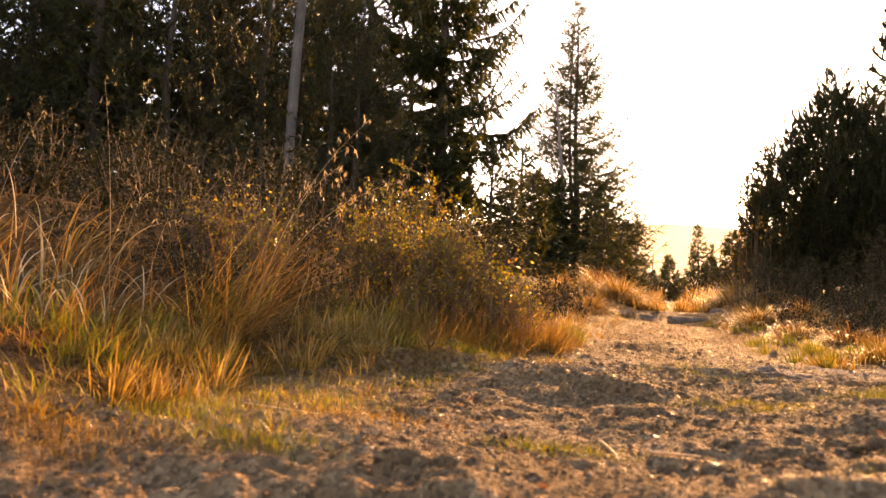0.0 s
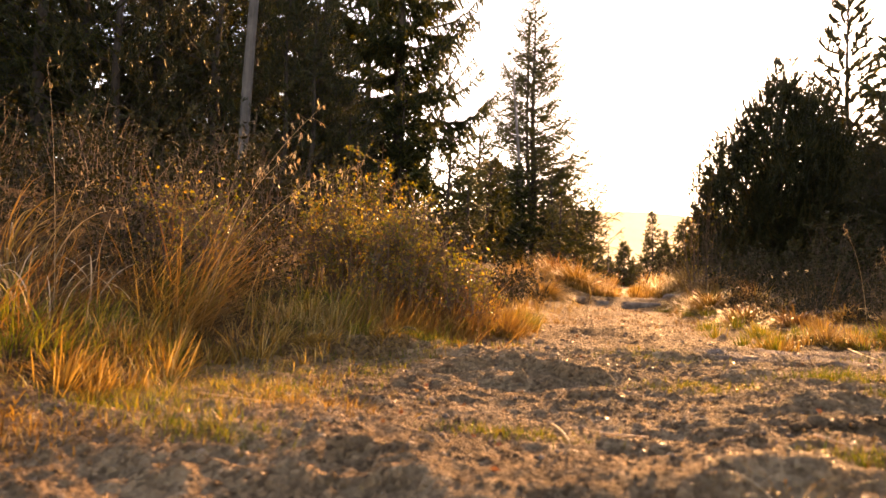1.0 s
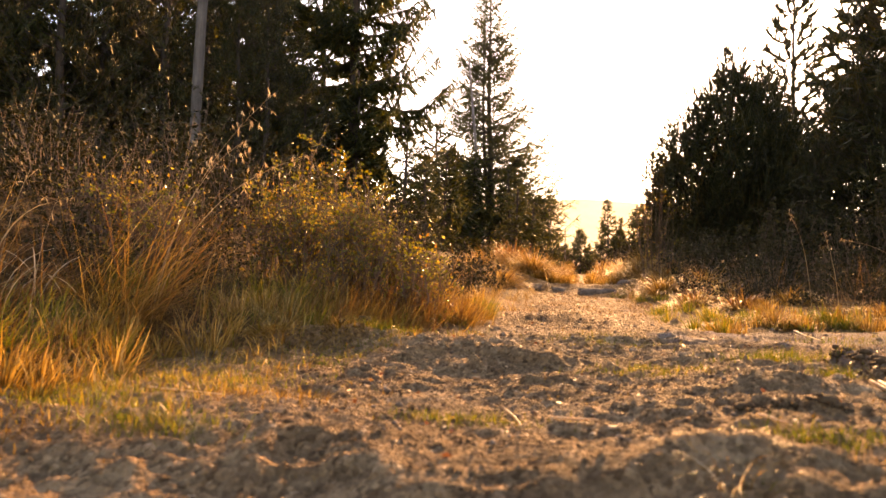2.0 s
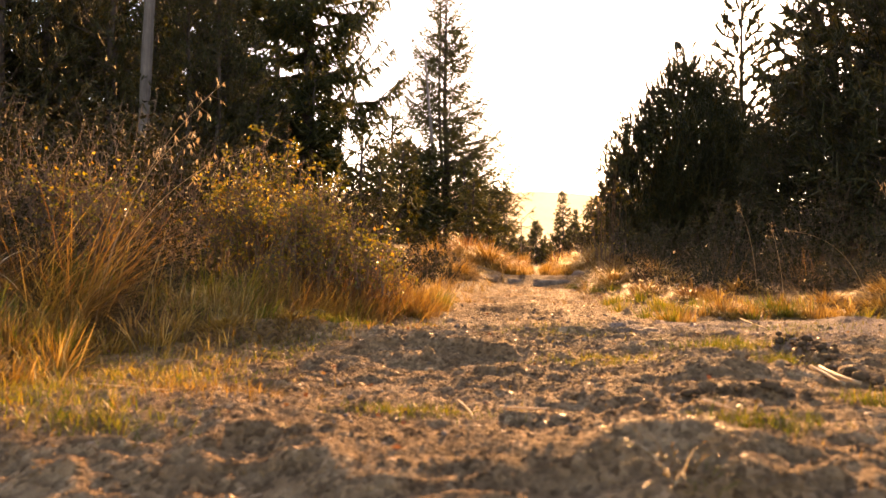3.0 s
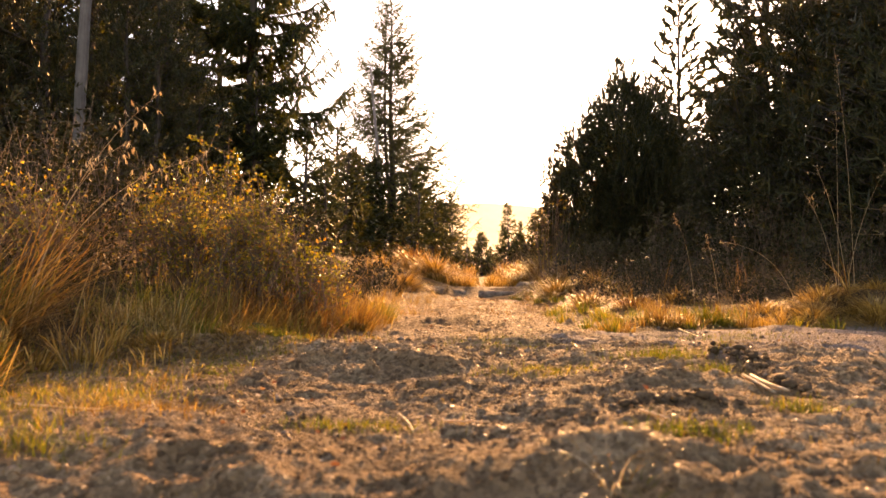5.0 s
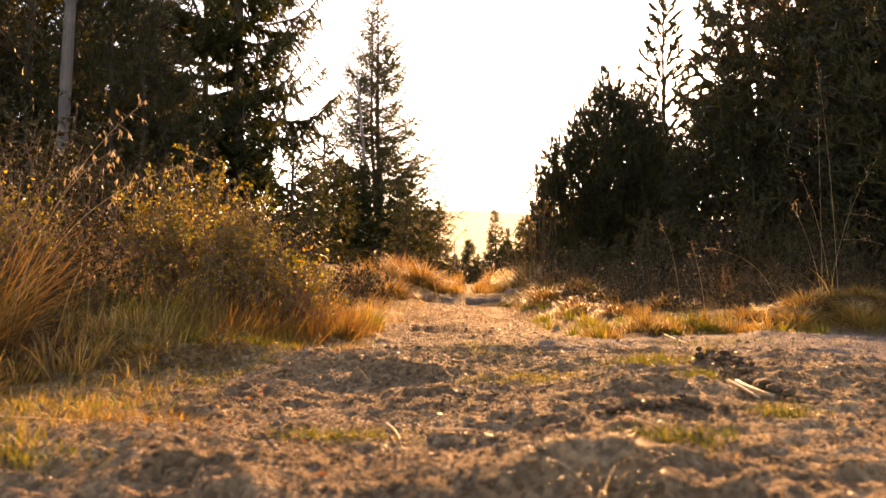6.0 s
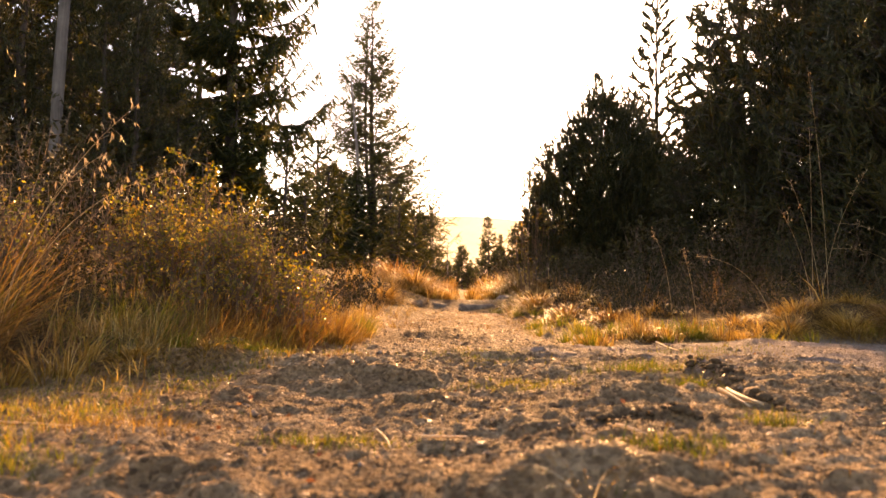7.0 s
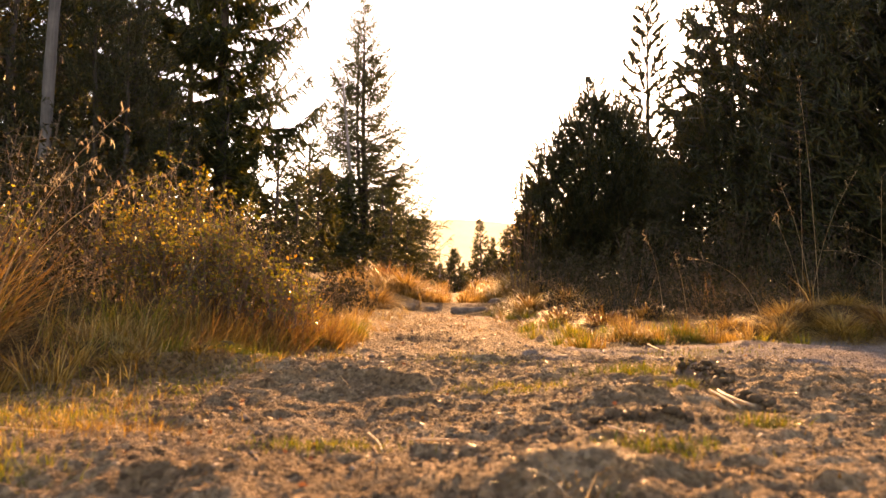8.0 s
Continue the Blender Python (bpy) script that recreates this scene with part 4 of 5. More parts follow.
# ---- grass ----
def grass_field(name, mat, label, n, box, seed, length, width, lean_az, tilt, bend, keep, clump=0.0, segs=4, sway=0.8, drift=9.0):
    """Blades scattered over box where keep(x, y, rng) says so; clump gathers them into tufts."""
    rng = np.random.default_rng(seed)
    x = rng.uniform(box[0], box[1], n)
    y = rng.uniform(box[2], box[3], n)
    if clump:
        k = max(3, n // 55)
        cx, cy = rng.uniform(box[0], box[1], k), rng.uniform(box[2], box[3], k)
        i = rng.integers(0, k, n)
        r = np.abs(rng.normal(0, clump, n))
        th = rng.uniform(0, 6.283, n)
        x, y = cx[i] + r * np.cos(th), cy[i] + r * np.sin(th)
        side = th
    else:
        side = rng.uniform(0, 6.283, n)
    ok = keep(x, y, rng)
    x, y, side = x[ok], y[ok], side[ok]
    n = len(x)
    root = np.column_stack([x, y, height(x, y) - 0.01])
    own = lean_az + drift * lump(x, y, 0.3, 21)
    lx = np.cos(own) * sway + np.cos(side) * 1.0 + rng.normal(0, 0.8, n)
    ly = np.sin(own) * sway + np.sin(side) * 1.0 + rng.normal(0, 0.8, n)
    az = np.arctan2(ly, lx)
    s = Soup()
    blades(s, root, az, np.abs(rng.normal(tilt, 0.38, n)), np.abs(rng.normal(bend, 0.55, n)), length * rng.uniform(0.45, 1.15, n), width * rng.uniform(0.4, 1.5, n), segs, rng)
    ob = s.link(name, mat)
    return tagged(ob, label, "grass", kind="stuff")


def in_cover(lo, hi):
    return lambda x, y, rng: (covered(x, y) > lo) & (covered(x, y) < hi)


def left_only(lo, hi):
    return lambda x, y, rng: (left_edge(y) - x + 0.12 * lump(x, y, 0.4, 3) > lo) & (left_edge(y) - x < hi)


def right_only(lo, hi):
    def keep(x, y, rng):
        c = np.minimum(x - right_edge(y), y - right_front(x)) + 0.12 * lump(x, y, 0.4, 3)
        return (c > lo) & (c < hi) & (x > 0)
    return keep


# the long grass of the bank, swept over towards the trail
grass_field("tall_grass", M_STRAW, "tall dry golden grass bending over the bank", 150, (-3.4, -1.8, 1.95, 2.7), 201, 0.60, 0.0060, 0.2, 0.50, 1.6, left_only(0.12, 2.4), 0.10, 8, 1.2, 6.0)
grass_field("tussock_grass", M_RUST, "tangled orange tussock grass on the bank", 2400, (-3.0, -1.1, 1.7, 2.6), 216, 0.15, 0.0030, 0.2, 0.9, 1.2, left_only(0.0, 1.2), 0.09, 4, 1.5, 5.0)
grass_field("tussock_grass", M_GREEN, "green tussock grass among the dry bank grass", 2200, (-3.0, -1.0, 1.6, 2.9), 217, 0.17, 0.0036, 0.2, 0.5, 0.8, left_only(0.0, 1.0), 0.06, 4, 1.0)
grass_field("tall_grass", M_RUST, "tall rusty brown grass in a swept tangle", 260, (-3.0, -1.5, 1.9, 2.8), 202, 0.42, 0.0028, 0.1, 0.9, 0.9, left_only(0.15, 2.0), 0.06, 6, 3.0, 4.0)
grass_field("meadow_grass", M_GREEN, "green and yellow grass at the foot of the bank", 1700, (-2.6, -0.5, 1.2, 2.9), 203, 0.10, 0.0034, 0.0, 0.6, 0.8, left_only(-0.05, 0.7), 0.05, 4)
grass_field("meadow_grass", M_STRAW, "short golden grass along the trail's edge", 7000, (-2.4, -0.4, 1.2, 5.5), 204, 0.09, 0.0032, 0.0, 0.7, 0.9, left_only(-0.16, 0.5), 0.05, 3)
grass_field("bank_grass", M_RUST, "orange and rusty grass before the bilberry bushes", 5000, (-1.2, -0.4, 2.62, 3.4), 205, 0.16, 0.0026, 0.2, 0.75, 0.8, left_only(-0.03, 0.42), 0.06, 4, 1.6, 3.0)
grass_field("bank_grass", M_STRAW, "golden grass hanging over the trail from the bank", 3600, (-1.9, -0.4, 3.6, 7.5), 206, 0.17, 0.0030, 0.3, 0.6, 1.0, left_only(0.02, 0.8), 0.08, 4)
grass_field("pale_blades", M_DRY, "pale dead grass blades arching through the bank grass", 90, (-3.0, -1.6, 1.95, 2.6), 219, 0.46, 0.0075, 0.0, 0.5, 2.0, left_only(0.1, 2.0), 0.0, 8, 1.0, 9.0)
grass_field("dry_stems", M_STRAW, "thin dry stems crossing through the bank growth", 900, (-2.6, -0.6, 2.2, 3.8), 220, 0.34, 0.0022, 0.0, 0.9, 0.5, left_only(0.0, 1.4), 0.0, 4)
grass_field("bush_foot_grass", M_STRAW, "fine golden stems rising through the foot of the bushes", 3600, (-1.5, -0.5, 2.55, 3.4), 222, 0.17, 0.0026, 0.2, 0.8, 0.7, left_only(-0.02, 0.4), 0.04, 4, 1.6)


def swept_tussock(x, y, n, seed, length, mat, label, toward=0.0, fan=0.7, width=0.0026, tilt=0.95, root=0.05):
    """Fine stems springing from one root and swept over to one side like hair."""
    rng = np.random.default_rng(seed)
    th, r = rng.uniform(0, 6.283, n), np.abs(rng.normal(0, root, n))
    qx, qy = x + np.cos(th) * r, y + np.sin(th) * r
    s = Soup()
    blades(s, np.column_stack([qx, qy, height(qx, qy) - 0.01]), toward + rng.normal(0, fan, n), np.clip(rng.normal(tilt, 0.26, n), 0.05, 1.5), np.abs(rng.normal(0.45, 0.3, n)), length * rng.uniform(0.45, 1.15, n), width * rng.uniform(0.5, 1.3, n), 6, rng)
    return tagged(s.link("grass_tussock", mat), label, "grass", "swept tussocks", "stuff")


for n, (x, y, count, length, toward, mat) in enumerate(((-1.42, 2.38, 260, 0.58, 0.1, M_RUST), (-1.46, 2.33, 160, 0.32, -0.6, M_STRAW), (-1.66, 2.55, 110, 0.60, 0.15, M_STRAW), (-1.75, 2.25, 130, 0.40, 0.4, M_RUST),
                                                         (-2.05, 2.35, 110, 0.40, 2.6, M_STRAW), (-2.25, 2.1, 110, 0.34, 0.2, M_RUST), (-1.56, 2.75, 70, 0.50, 0.0, M_STRAW), (-2.55, 2.4, 90, 0.5, 0.5, M_STRAW))):
    swept_tussock(x, y, count, 230 + n, length, mat, "tussock of fine reddish grass swept over like hair", toward)
for n, (x, y, length) in enumerate(((-0.60, 3.22, 0.20), (-0.70, 3.12, 0.26), (-0.80, 3.00, 0.26), (-0.93, 2.94, 0.25), (-1.08, 2.90, 0.24), (-1.22, 2.84, 0.22), (-0.72, 3.38, 0.28), (-0.66, 3.02, 0.17), (-0.86, 2.84, 0.17), (-1.02, 2.76, 0.16))):
    swept_tussock(x, y, 170, 245 + n, length, M_GREEN if x < -1.0 else M_STRAW if n % 3 == 0 else M_RUST, "orange grass leaning out from the foot of the bilberry bush", 0.0, 1.6, 0.0028, 0.75, 0.08)
# verges past the step
grass_field("verge_grass", M_STRAW, "golden backlit grass on the verge beyond the step", 6000, (-2.0, -0.3, 8.2, 14), 207, 0.30, 0.0065, 0.0, 0.5, 1.4, left_only(0.0, 1.2), 0.12, 4)
grass_field("verge_grass", M_RUST, "golden backlit verge grass under the pines", 3600, (0.3, 1.8, 5.6, 13), 208, 0.15, 0.0045, 3.2, 0.6, 1.4, right_only(0.0, 0.7), 0.10, 4)
grass_field("verge_grass", M_STRAW, "distant pale grass along the end of the trail", 5000, (-3, 3, 14, 34), 209, 0.5, 0.02, 1.5, 0.3, 0.7, in_cover(0.0, 2.0), 0.2, 3)
# along the rock on the other side
grass_field("shaded_grass", M_RUST, "thin dry stalks in the shade beneath the pines", 1500, (0.9, 6.0, 4.6, 8.0), 212, 0.34, 0.0022, 2.6, 0.5, 0.6, right_only(0.5, 2.5), 0.12, 4)
# sparse growth on the trail itself
def tufts(x, y, rng):
    return (covered(x, y) < 0.05) & (lump(x, y, 0.33, 14) + 0.5 * lump(x, y, 0.11, 15) > 0.22)


grass_field("trail_grass", M_STRAW, "short dry grass growing in hollows of the trail", 16000, (-1.0, 1.6, 0.9, 5.2), 213, 0.028, 0.0017, 4.6, 0.5, 0.8, tufts, 0.0, 3)
grass_field("trail_grass", M_RUST, "trodden withered grass along the middle of the trail", 9000, (-0.7, 0.5, 4.2, 8.7), 221, 0.032, 0.0042, 4.6, 0.7, 0.8, lambda x, y, rng: (covered(x, y) < 0.1) & (lump(x, y, 0.6, 24) > -0.1), 0.0, 3)
grass_field("trail_grass", M_GREEN, "short green and yellow grass creeping onto the trail", 17000, (-1.6, -0.3, 1.5, 3.0), 214, 0.040, 0.0024, 0.3, 0.7, 0.8, left_only(-0.35, 0.2), 0.10, 3)
grass_field("trail_grass", M_STRAW, "golden withered grass creeping onto the trail", 11000, (-1.6, -0.2, 1.3, 3.0), 215, 0.045, 0.0026, 0.3, 0.7, 0.8, left_only(-0.4, 0.2), 0.07, 3)


def stalk(root, tip, label, seed, sag=0.1, heads=14, head_len=0.28, spike=0.022, droop=0.0):
    """One tall flowering grass stem from root to tip, bowed by sag, with a loose head of hanging spikelets."""
    rng = np.random.default_rng(seed)
    ob = thing("grass_stalk", root, label, "grass", "flowering grass stalks")
    end = np.array(tip) - np.array(root)
    bow = end * np.array([0.25, 0.25, 0.62]) + np.array([0, 0, sag])
    t = np.linspace(0, 1, 16)[:, None]
    pts = 2 * t * (1 - t) * bow + t * t * end
    s = Soup()
    tube(s, pts, np.linspace(0.0015, 0.0006, 16), 4)
    s.link("stem", M_SEED, ob)
    h = Soup()
    u = rng.uniform(1 - head_len, 1.0, heads) * 15
    at = np.stack([np.interp(u, np.arange(16), pts[:, c]) for c in range(3)], -1)
    along = unit(end)
    w = unit(rng.normal(0, 0.7, (heads, 3)) + along * 0.7 - np.array([0, 0, droop]))
    e = at + w * rng.uniform(0.015, 0.065, heads)[:, None]
    prisms(h, at, e, np.full(heads, 0.0006), np.full(heads, 0.0004))
    for _ in range(2):
        leaves(h, e, unit(np.array([0, 0, -1.0]) + rng.normal(0, 0.3, (heads, 3))), spike * rng.uniform(0.7, 1.2, heads), spike * 0.2, rng)
    tagged(h.link("seed_head", M_SEED, ob), kind="stuff")
    return ob


ST = "tall pale flowering grass stalk arching over the bank"
for n, (x, y, tip, sag) in enumerate(((-1.40, 2.45, (-1.05, 2.6, 0.84), 0.02), (-1.42, 2.5, (-0.92, 2.6, 0.62), 0.12), (-1.36, 2.4, (-1.10, 2.5, 0.66), 0.1), (-1.75, 2.2, (-1.93, 2.3, 0.93), 0.0),
                                      (-1.72, 2.15, (-1.65, 2.2, 0.52), 0.0), (-1.55, 2.1, (-1.55, 2.2, 0.44), 0.0), (-2.3, 2.2, (-2.2, 2.3, 0.80), 0.05))):
    stalk(seat(x, y), tip, ST, 300 + n, sag, 18 if n < 3 else 5, 0.34 if n < 3 else 0.14, 0.025 if n < 3 else 0.02, droop=0.4)
SR = "thin pale grass stalk standing before the dark pines"
for n, (x, y, tip, sag) in enumerate(((2.12, 4.6, (2.01, 4.6, 1.61), 0.0), (2.03, 4.6, (2.02, 4.6, 1.24), 0.0), (1.98, 4.5, (1.79, 4.5, 0.76), 0.0), (2.03, 4.5, (1.86, 4.5, 0.90), 0.0), (2.05, 4.55, (2.30, 4.5, 0.98), 0.0),
                                      (2.75, 4.5, (2.08, 4.45, 0.66), 0.25), (2.7, 4.6, (2.10, 4.5, 0.52), 0.2), (1.25, 4.7, (1.09, 4.6, 0.62), 0.1), (1.75, 4.5, (1.30, 4.4, 0.46), 0.12), (1.3, 4.4, (1.22, 4.4, 0.50), 0.0), (2.6, 4.8, (2.44, 4.5, 0.95), 0.1))):
    stalk(seat(x, y), tip, SR, 320 + n, sag, 9, 0.3, 0.016)


def blade_fan(place, seed, n, length, label, lean=0.0):
    """A few broad stiff blades fanning from one root."""
    rng = np.random.default_rng(seed)
    s = Soup()
    blades(s, np.tile(np.array(place), (n, 1)) + rng.normal(0, 0.012, (n, 3)) * np.array([1, 1, 0]), rng.uniform(2.2, 4.0, n), rng.uniform(0.1, 0.7, n), rng.uniform(0.2, 1.1, n), length * rng.uniform(0.6, 1.1, n), 0.0065, 5, rng)
    return tagged(s.link("grass_tuft", M_STRAW), label, "grass", "broad-bladed tufts")


blade_fan(seat(1.98, 4.42), 340, 9, 0.28, "stiff golden tuft of broad grass blades")
blade_fan(seat(-1.62, 1.95), 341, 9, 0.24, "pale broad-bladed grass tuft on the bank")
blade_fan(seat(-1.95, 2.0), 342, 10, 0.40, "tall pale broad-bladed grass tuft on the bank")
blade_fan(seat(-1.15, 2.25), 343, 12, 0.16, "green and pale grass tuft at the trail's edge")


def fringe(name, mat, label, n, seed, length, width, depth, along, lean_az, spread=0.25, segs=4):
    """Low dense tufts along an edge given by along(rng, n) -> x, y."""
    rng = np.random.default_rng(seed)
    k = n // 70
    cx, cy = along(rng, k)
    i = rng.integers(0, k, n)
    r, th = np.abs(rng.normal(0, 0.035, n)), rng.uniform(0, 6.283, n)
    x, y = cx[i] + r * np.cos(th), cy[i] + r * np.sin(th)
    az = np.arctan2(np.sin(lean_az) * 0.6 + np.sin(th), np.cos(lean_az) * 0.6 + np.cos(th))
    s = Soup()
    size = (0.6 + 0.8 * rng.random(k))[i]
    blades(s, np.column_stack([x, y, height(x, y) - 0.01]), az, np.abs(rng.normal(0.3, 0.45, n)), np.abs(rng.normal(0.6, 0.6, n)), length * size * rng.uniform(0.5, 1.1, n), width, segs, rng)
    return tagged(s.link(name, mat), label, "grass", kind="stuff")


def rock_edge(rng, k):
    x = 0.5 + 4.2 * rng.random(k) ** 1.4
    return x, right_front(x) - 0.04 + 0.3 * lump(x, x * 0, 0.45, 6) + np.abs(rng.normal(0, 0.2, k))


def trail_edge(rng, k):
    y = 3.7 + 5.0 * rng.random(k)
    return right_edge(y) + np.abs(rng.normal(0, 0.18, k)), y


def beyond_step(rng, k):
    y = 9.0 + 9.0 * rng.random(k) ** 1.3
    side = rng.choice([-1, 1], k)
    return np.where(side > 0, 0.06 + 0.45 * rng.random(k), -0.12 - 0.45 * rng.random(k)) + 0.1 * lump(y, y, 1.5, 4), y


def bank_foot(rng, k):
    y = 1.55 + 2.65 * rng.random(k)
    return left_edge(y) - 0.02 - np.abs(rng.normal(0, 0.2, k)) + 0.05, y


fringe("rock_edge_grass", M_GREEN, "low green and golden sod fringing the rock", 1500, 351, 0.09, 0.0042, 0.2, rock_edge, 3.2)
fringe("rock_edge_grass", M_STRAW, "low golden tufts fringing the rock", 3600, 352, 0.10, 0.0038, 0.2, rock_edge, 3.0)
fringe("trail_edge_grass", M_GREEN, "green and golden tufts leaning over the trail from under the pines", 2000, 353, 0.09, 0.0045, 0.2, trail_edge, 3.1)
fringe("far_trail_grass", M_STRAW, "withered grass closing in on the trail beyond the step", 8000, 356, 0.14, 0.009, 0.2, beyond_step, 4.7)
fringe("bank_foot_grass", M_GREEN, "bright green and yellow tufts at the foot of the bank", 1100, 354, 0.10, 0.0042, 0.2, bank_foot, 0.0)
fringe("bank_foot_grass", M_STRAW, "golden tufts at the foot of the bank", 3600, 355, 0.11, 0.0040, 0.2, bank_foot, 0.0)


def tussock(x, y, r, h, n, seed, mat, label, width=0.0075):
    """A dome of fine grass, its blades springing from the middle and hanging over all round."""
    rng = np.random.default_rng(seed)
    th, q = rng.uniform(0, 6.283, n), r * np.sqrt(rng.random(n))
    qx, qy = x + np.cos(th) * q * 0.7, y + np.sin(th) * q * 0.7
    dome = h * 0.45 * np.clip(1 - (q / r) ** 2, 0, 1)
    s = Soup()
    blades(s, np.column_stack([qx, qy, height(qx, qy) - 0.02 + dome * 0.6]), th + rng.normal(0, 0.5, n), 0.15 + 0.9 * q / r + np.abs(rng.normal(0, 0.2, n)), rng.uniform(0.5, 1.9, n), h * rng.uniform(0.6, 1.25, n), width, 4, rng)
    return tagged(s.link("grass_tussock", mat), label, "grass", "grass tussocks", "stuff")


TUS = "rounded tussock of fine golden grass hanging over the trail"
for n, (x, y, r, h, count) in enumerate(((-0.62, 9.45, 0.34, 0.36, 2400), (-0.95, 10.2, 0.35, 0.4, 2000), (0.80, 10.4, 0.42, 0.42, 2400), (0.74, 7.7, 0.34, 0.26, 2200), (0.70, 13.0, 0.4, 0.4, 1500), (0.98, 8.7, 0.4, 0.3, 1800), (-0.75, 12.5, 0.4, 0.4, 1500), (0.62, 6.4, 0.22, 0.18, 1200), (-0.85, 7.9, 0.28, 0.25, 1500), (-0.45, 15.5, 0.4, 0.35, 1000), (0.55, 16.5, 0.4, 0.35, 1000), (0.60, 8.3, 0.26, 0.22, 1200), (0.66, 9.2, 0.25, 0.25, 1200), (0.72, 5.3, 0.24, 0.15, 900), (1.0, 5.7, 0.26, 0.16, 900), (1.25, 5.1, 0.22, 0.13, 800), (0.95, 6.4, 0.3, 0.18, 900), (0.9, 4.7, 0.2, 0.12, 800), (1.15, 7.2, 0.3, 0.2, 900))):
    tussock(x, y, r, h, int(count * 0.55), 800 + n, M_RUST if n % 4 == 1 else M_STRAW, TUS)
SOD = "low hummock of green and golden sod beside the bare trail"
for n, (x, y, r, h, count) in enumerate(((2.05, 4.22, 0.22, 0.13, 1500), (2.35, 4.32, 0.25, 0.13, 1500), (1.75, 4.28, 0.2, 0.10, 1100), (1.15, 4.0, 0.16, 0.09, 900), (0.85, 3.85, 0.16, 0.10, 900), (1.45, 4.2, 0.14, 0.08, 700), (2.7, 4.5, 0.25, 0.14, 1100), (1.9, 4.52, 0.25, 0.12, 900), (2.25, 4.62, 0.28, 0.13, 900), (1.55, 4.5, 0.22, 0.09, 700), (-0.80, 2.60, 0.13, 0.05, 1000), (-0.99, 2.50, 0.15, 0.06, 1000), (-0.62, 2.80, 0.12, 0.05, 800))):
    tussock(x, y, r, h, count, 830 + n, M_GREEN if n == 3 else M_RUST if n in (1, 6) else M_STRAW, SOD, 0.0036)


tussock(0.17, 1.25, 0.13, 0.040, 480, 860, M_RUST, "small golden tuft on a mound in the trail", 0.0018)
tussock(0.20, 1.20, 0.07, 0.035, 260, 861, M_GREEN, "small green tuft on a mound in the trail", 0.0018)
tussock(0.17, 1.20, 0.07, 0.10, 4, 862, M_DRY, "few long pale blades rising from a small tuft", 0.0016)


# patches of short grass that have taken hold on the trail: x, y, half sizes, blades, length
PATCHES = [(-0.22, 1.60, 0.12, 0.04, 260, 0.026), (0.55, 2.50, 0.14, 0.08, 460, 0.04), (0.58, 2.12, 0.05, 0.05, 260, 0.045), (0.15, 2.25, 0.16, 0.07, 380, 0.025),
           (0.34, 1.48, 0.10, 0.04, 260, 0.03), (0.06, 2.82, 0.20, 0.12, 360, 0.022), (0.60, 1.72, 0.05, 0.03, 160, 0.035), (-0.83, 1.86, 0.20, 0.12, 420, 0.034),
           (-0.66, 1.72, 0.18, 0.09, 380, 0.03), (-0.96, 1.55, 0.18, 0.10, 420, 0.036), (-1.05, 1.31, 0.14, 0.08, 300, 0.034), (0.95, 3.15, 0.22, 0.1, 260, 0.025), (-0.73, 1.40, 0.12, 0.05, 300, 0.035), (-0.70, 2.66, 0.13, 0.06, 420, 0.045)]
for n, (px, py, hx, hy, count, length) in enumerate(PATCHES):
    rng_p, count = np.random.default_rng(360 + n), int(count * 1.5)
    qx, qy = px + rng_p.normal(0, hx * 0.6, count), py + rng_p.normal(0, hy * 0.6, count)
    tuft = Soup()
    blades(tuft, np.column_stack([qx, qy, height(qx, qy) - 0.004]), rng_p.uniform(0, 6.283, count), np.abs(rng_p.normal(0.4, 0.3, count)), np.abs(rng_p.normal(0.7, 0.4, count)), length * rng_p.uniform(0.5, 1.3, count), 0.0019 * rng_p.uniform(0.5, 1.4, count), 3, rng_p)
    tagged(tuft.link("grass_patch", M_STRAW if n in (8, 10) else M_GREEN), "patch of short green and golden grass on the bare trail", "grass", "grass patches on the trail", "stuff")


# ---- stones, clods and bits on the trail ----
def stone(name, place, size, seed, mat, label, category="stone", group="", turn=0.0, sub=3, rough=0.22, flat=0.78):
    rng = np.random.default_rng(seed)
    bm = bmesh.new()
    bmesh.ops.create_icosphere(bm, subdivisions=sub, radius=1.0)
    o = Vector(rng.uniform(0, 50, 3))
    for v in bm.verts:
        p = v.co.copy()
        k = 1 + rough * noise.noise(p * 1.3 + o) * 2 + rough * 0.6 * noise.noise(p * 3.5 + o)
        q = p * k
        # flattened faces, as split rock has
        q = Vector([max(-flat, min(flat, c)) for c in q])
        v.co = Vector((q.x * size[0], q.y * size[1], q.z * size[2]))
    me = bpy.data.meshes.new(name)
    bm.to_mesh(me)
    bm.free()
    me.polygons.foreach_set("use_smooth", np.ones(len(me.polygons), dtype=bool))
    me.materials.append(mat)
    ob = new(name, me)
    ob.matrix_basis = pose(*place, 0, 0, turn)
    return tagged(ob, label, category, group)


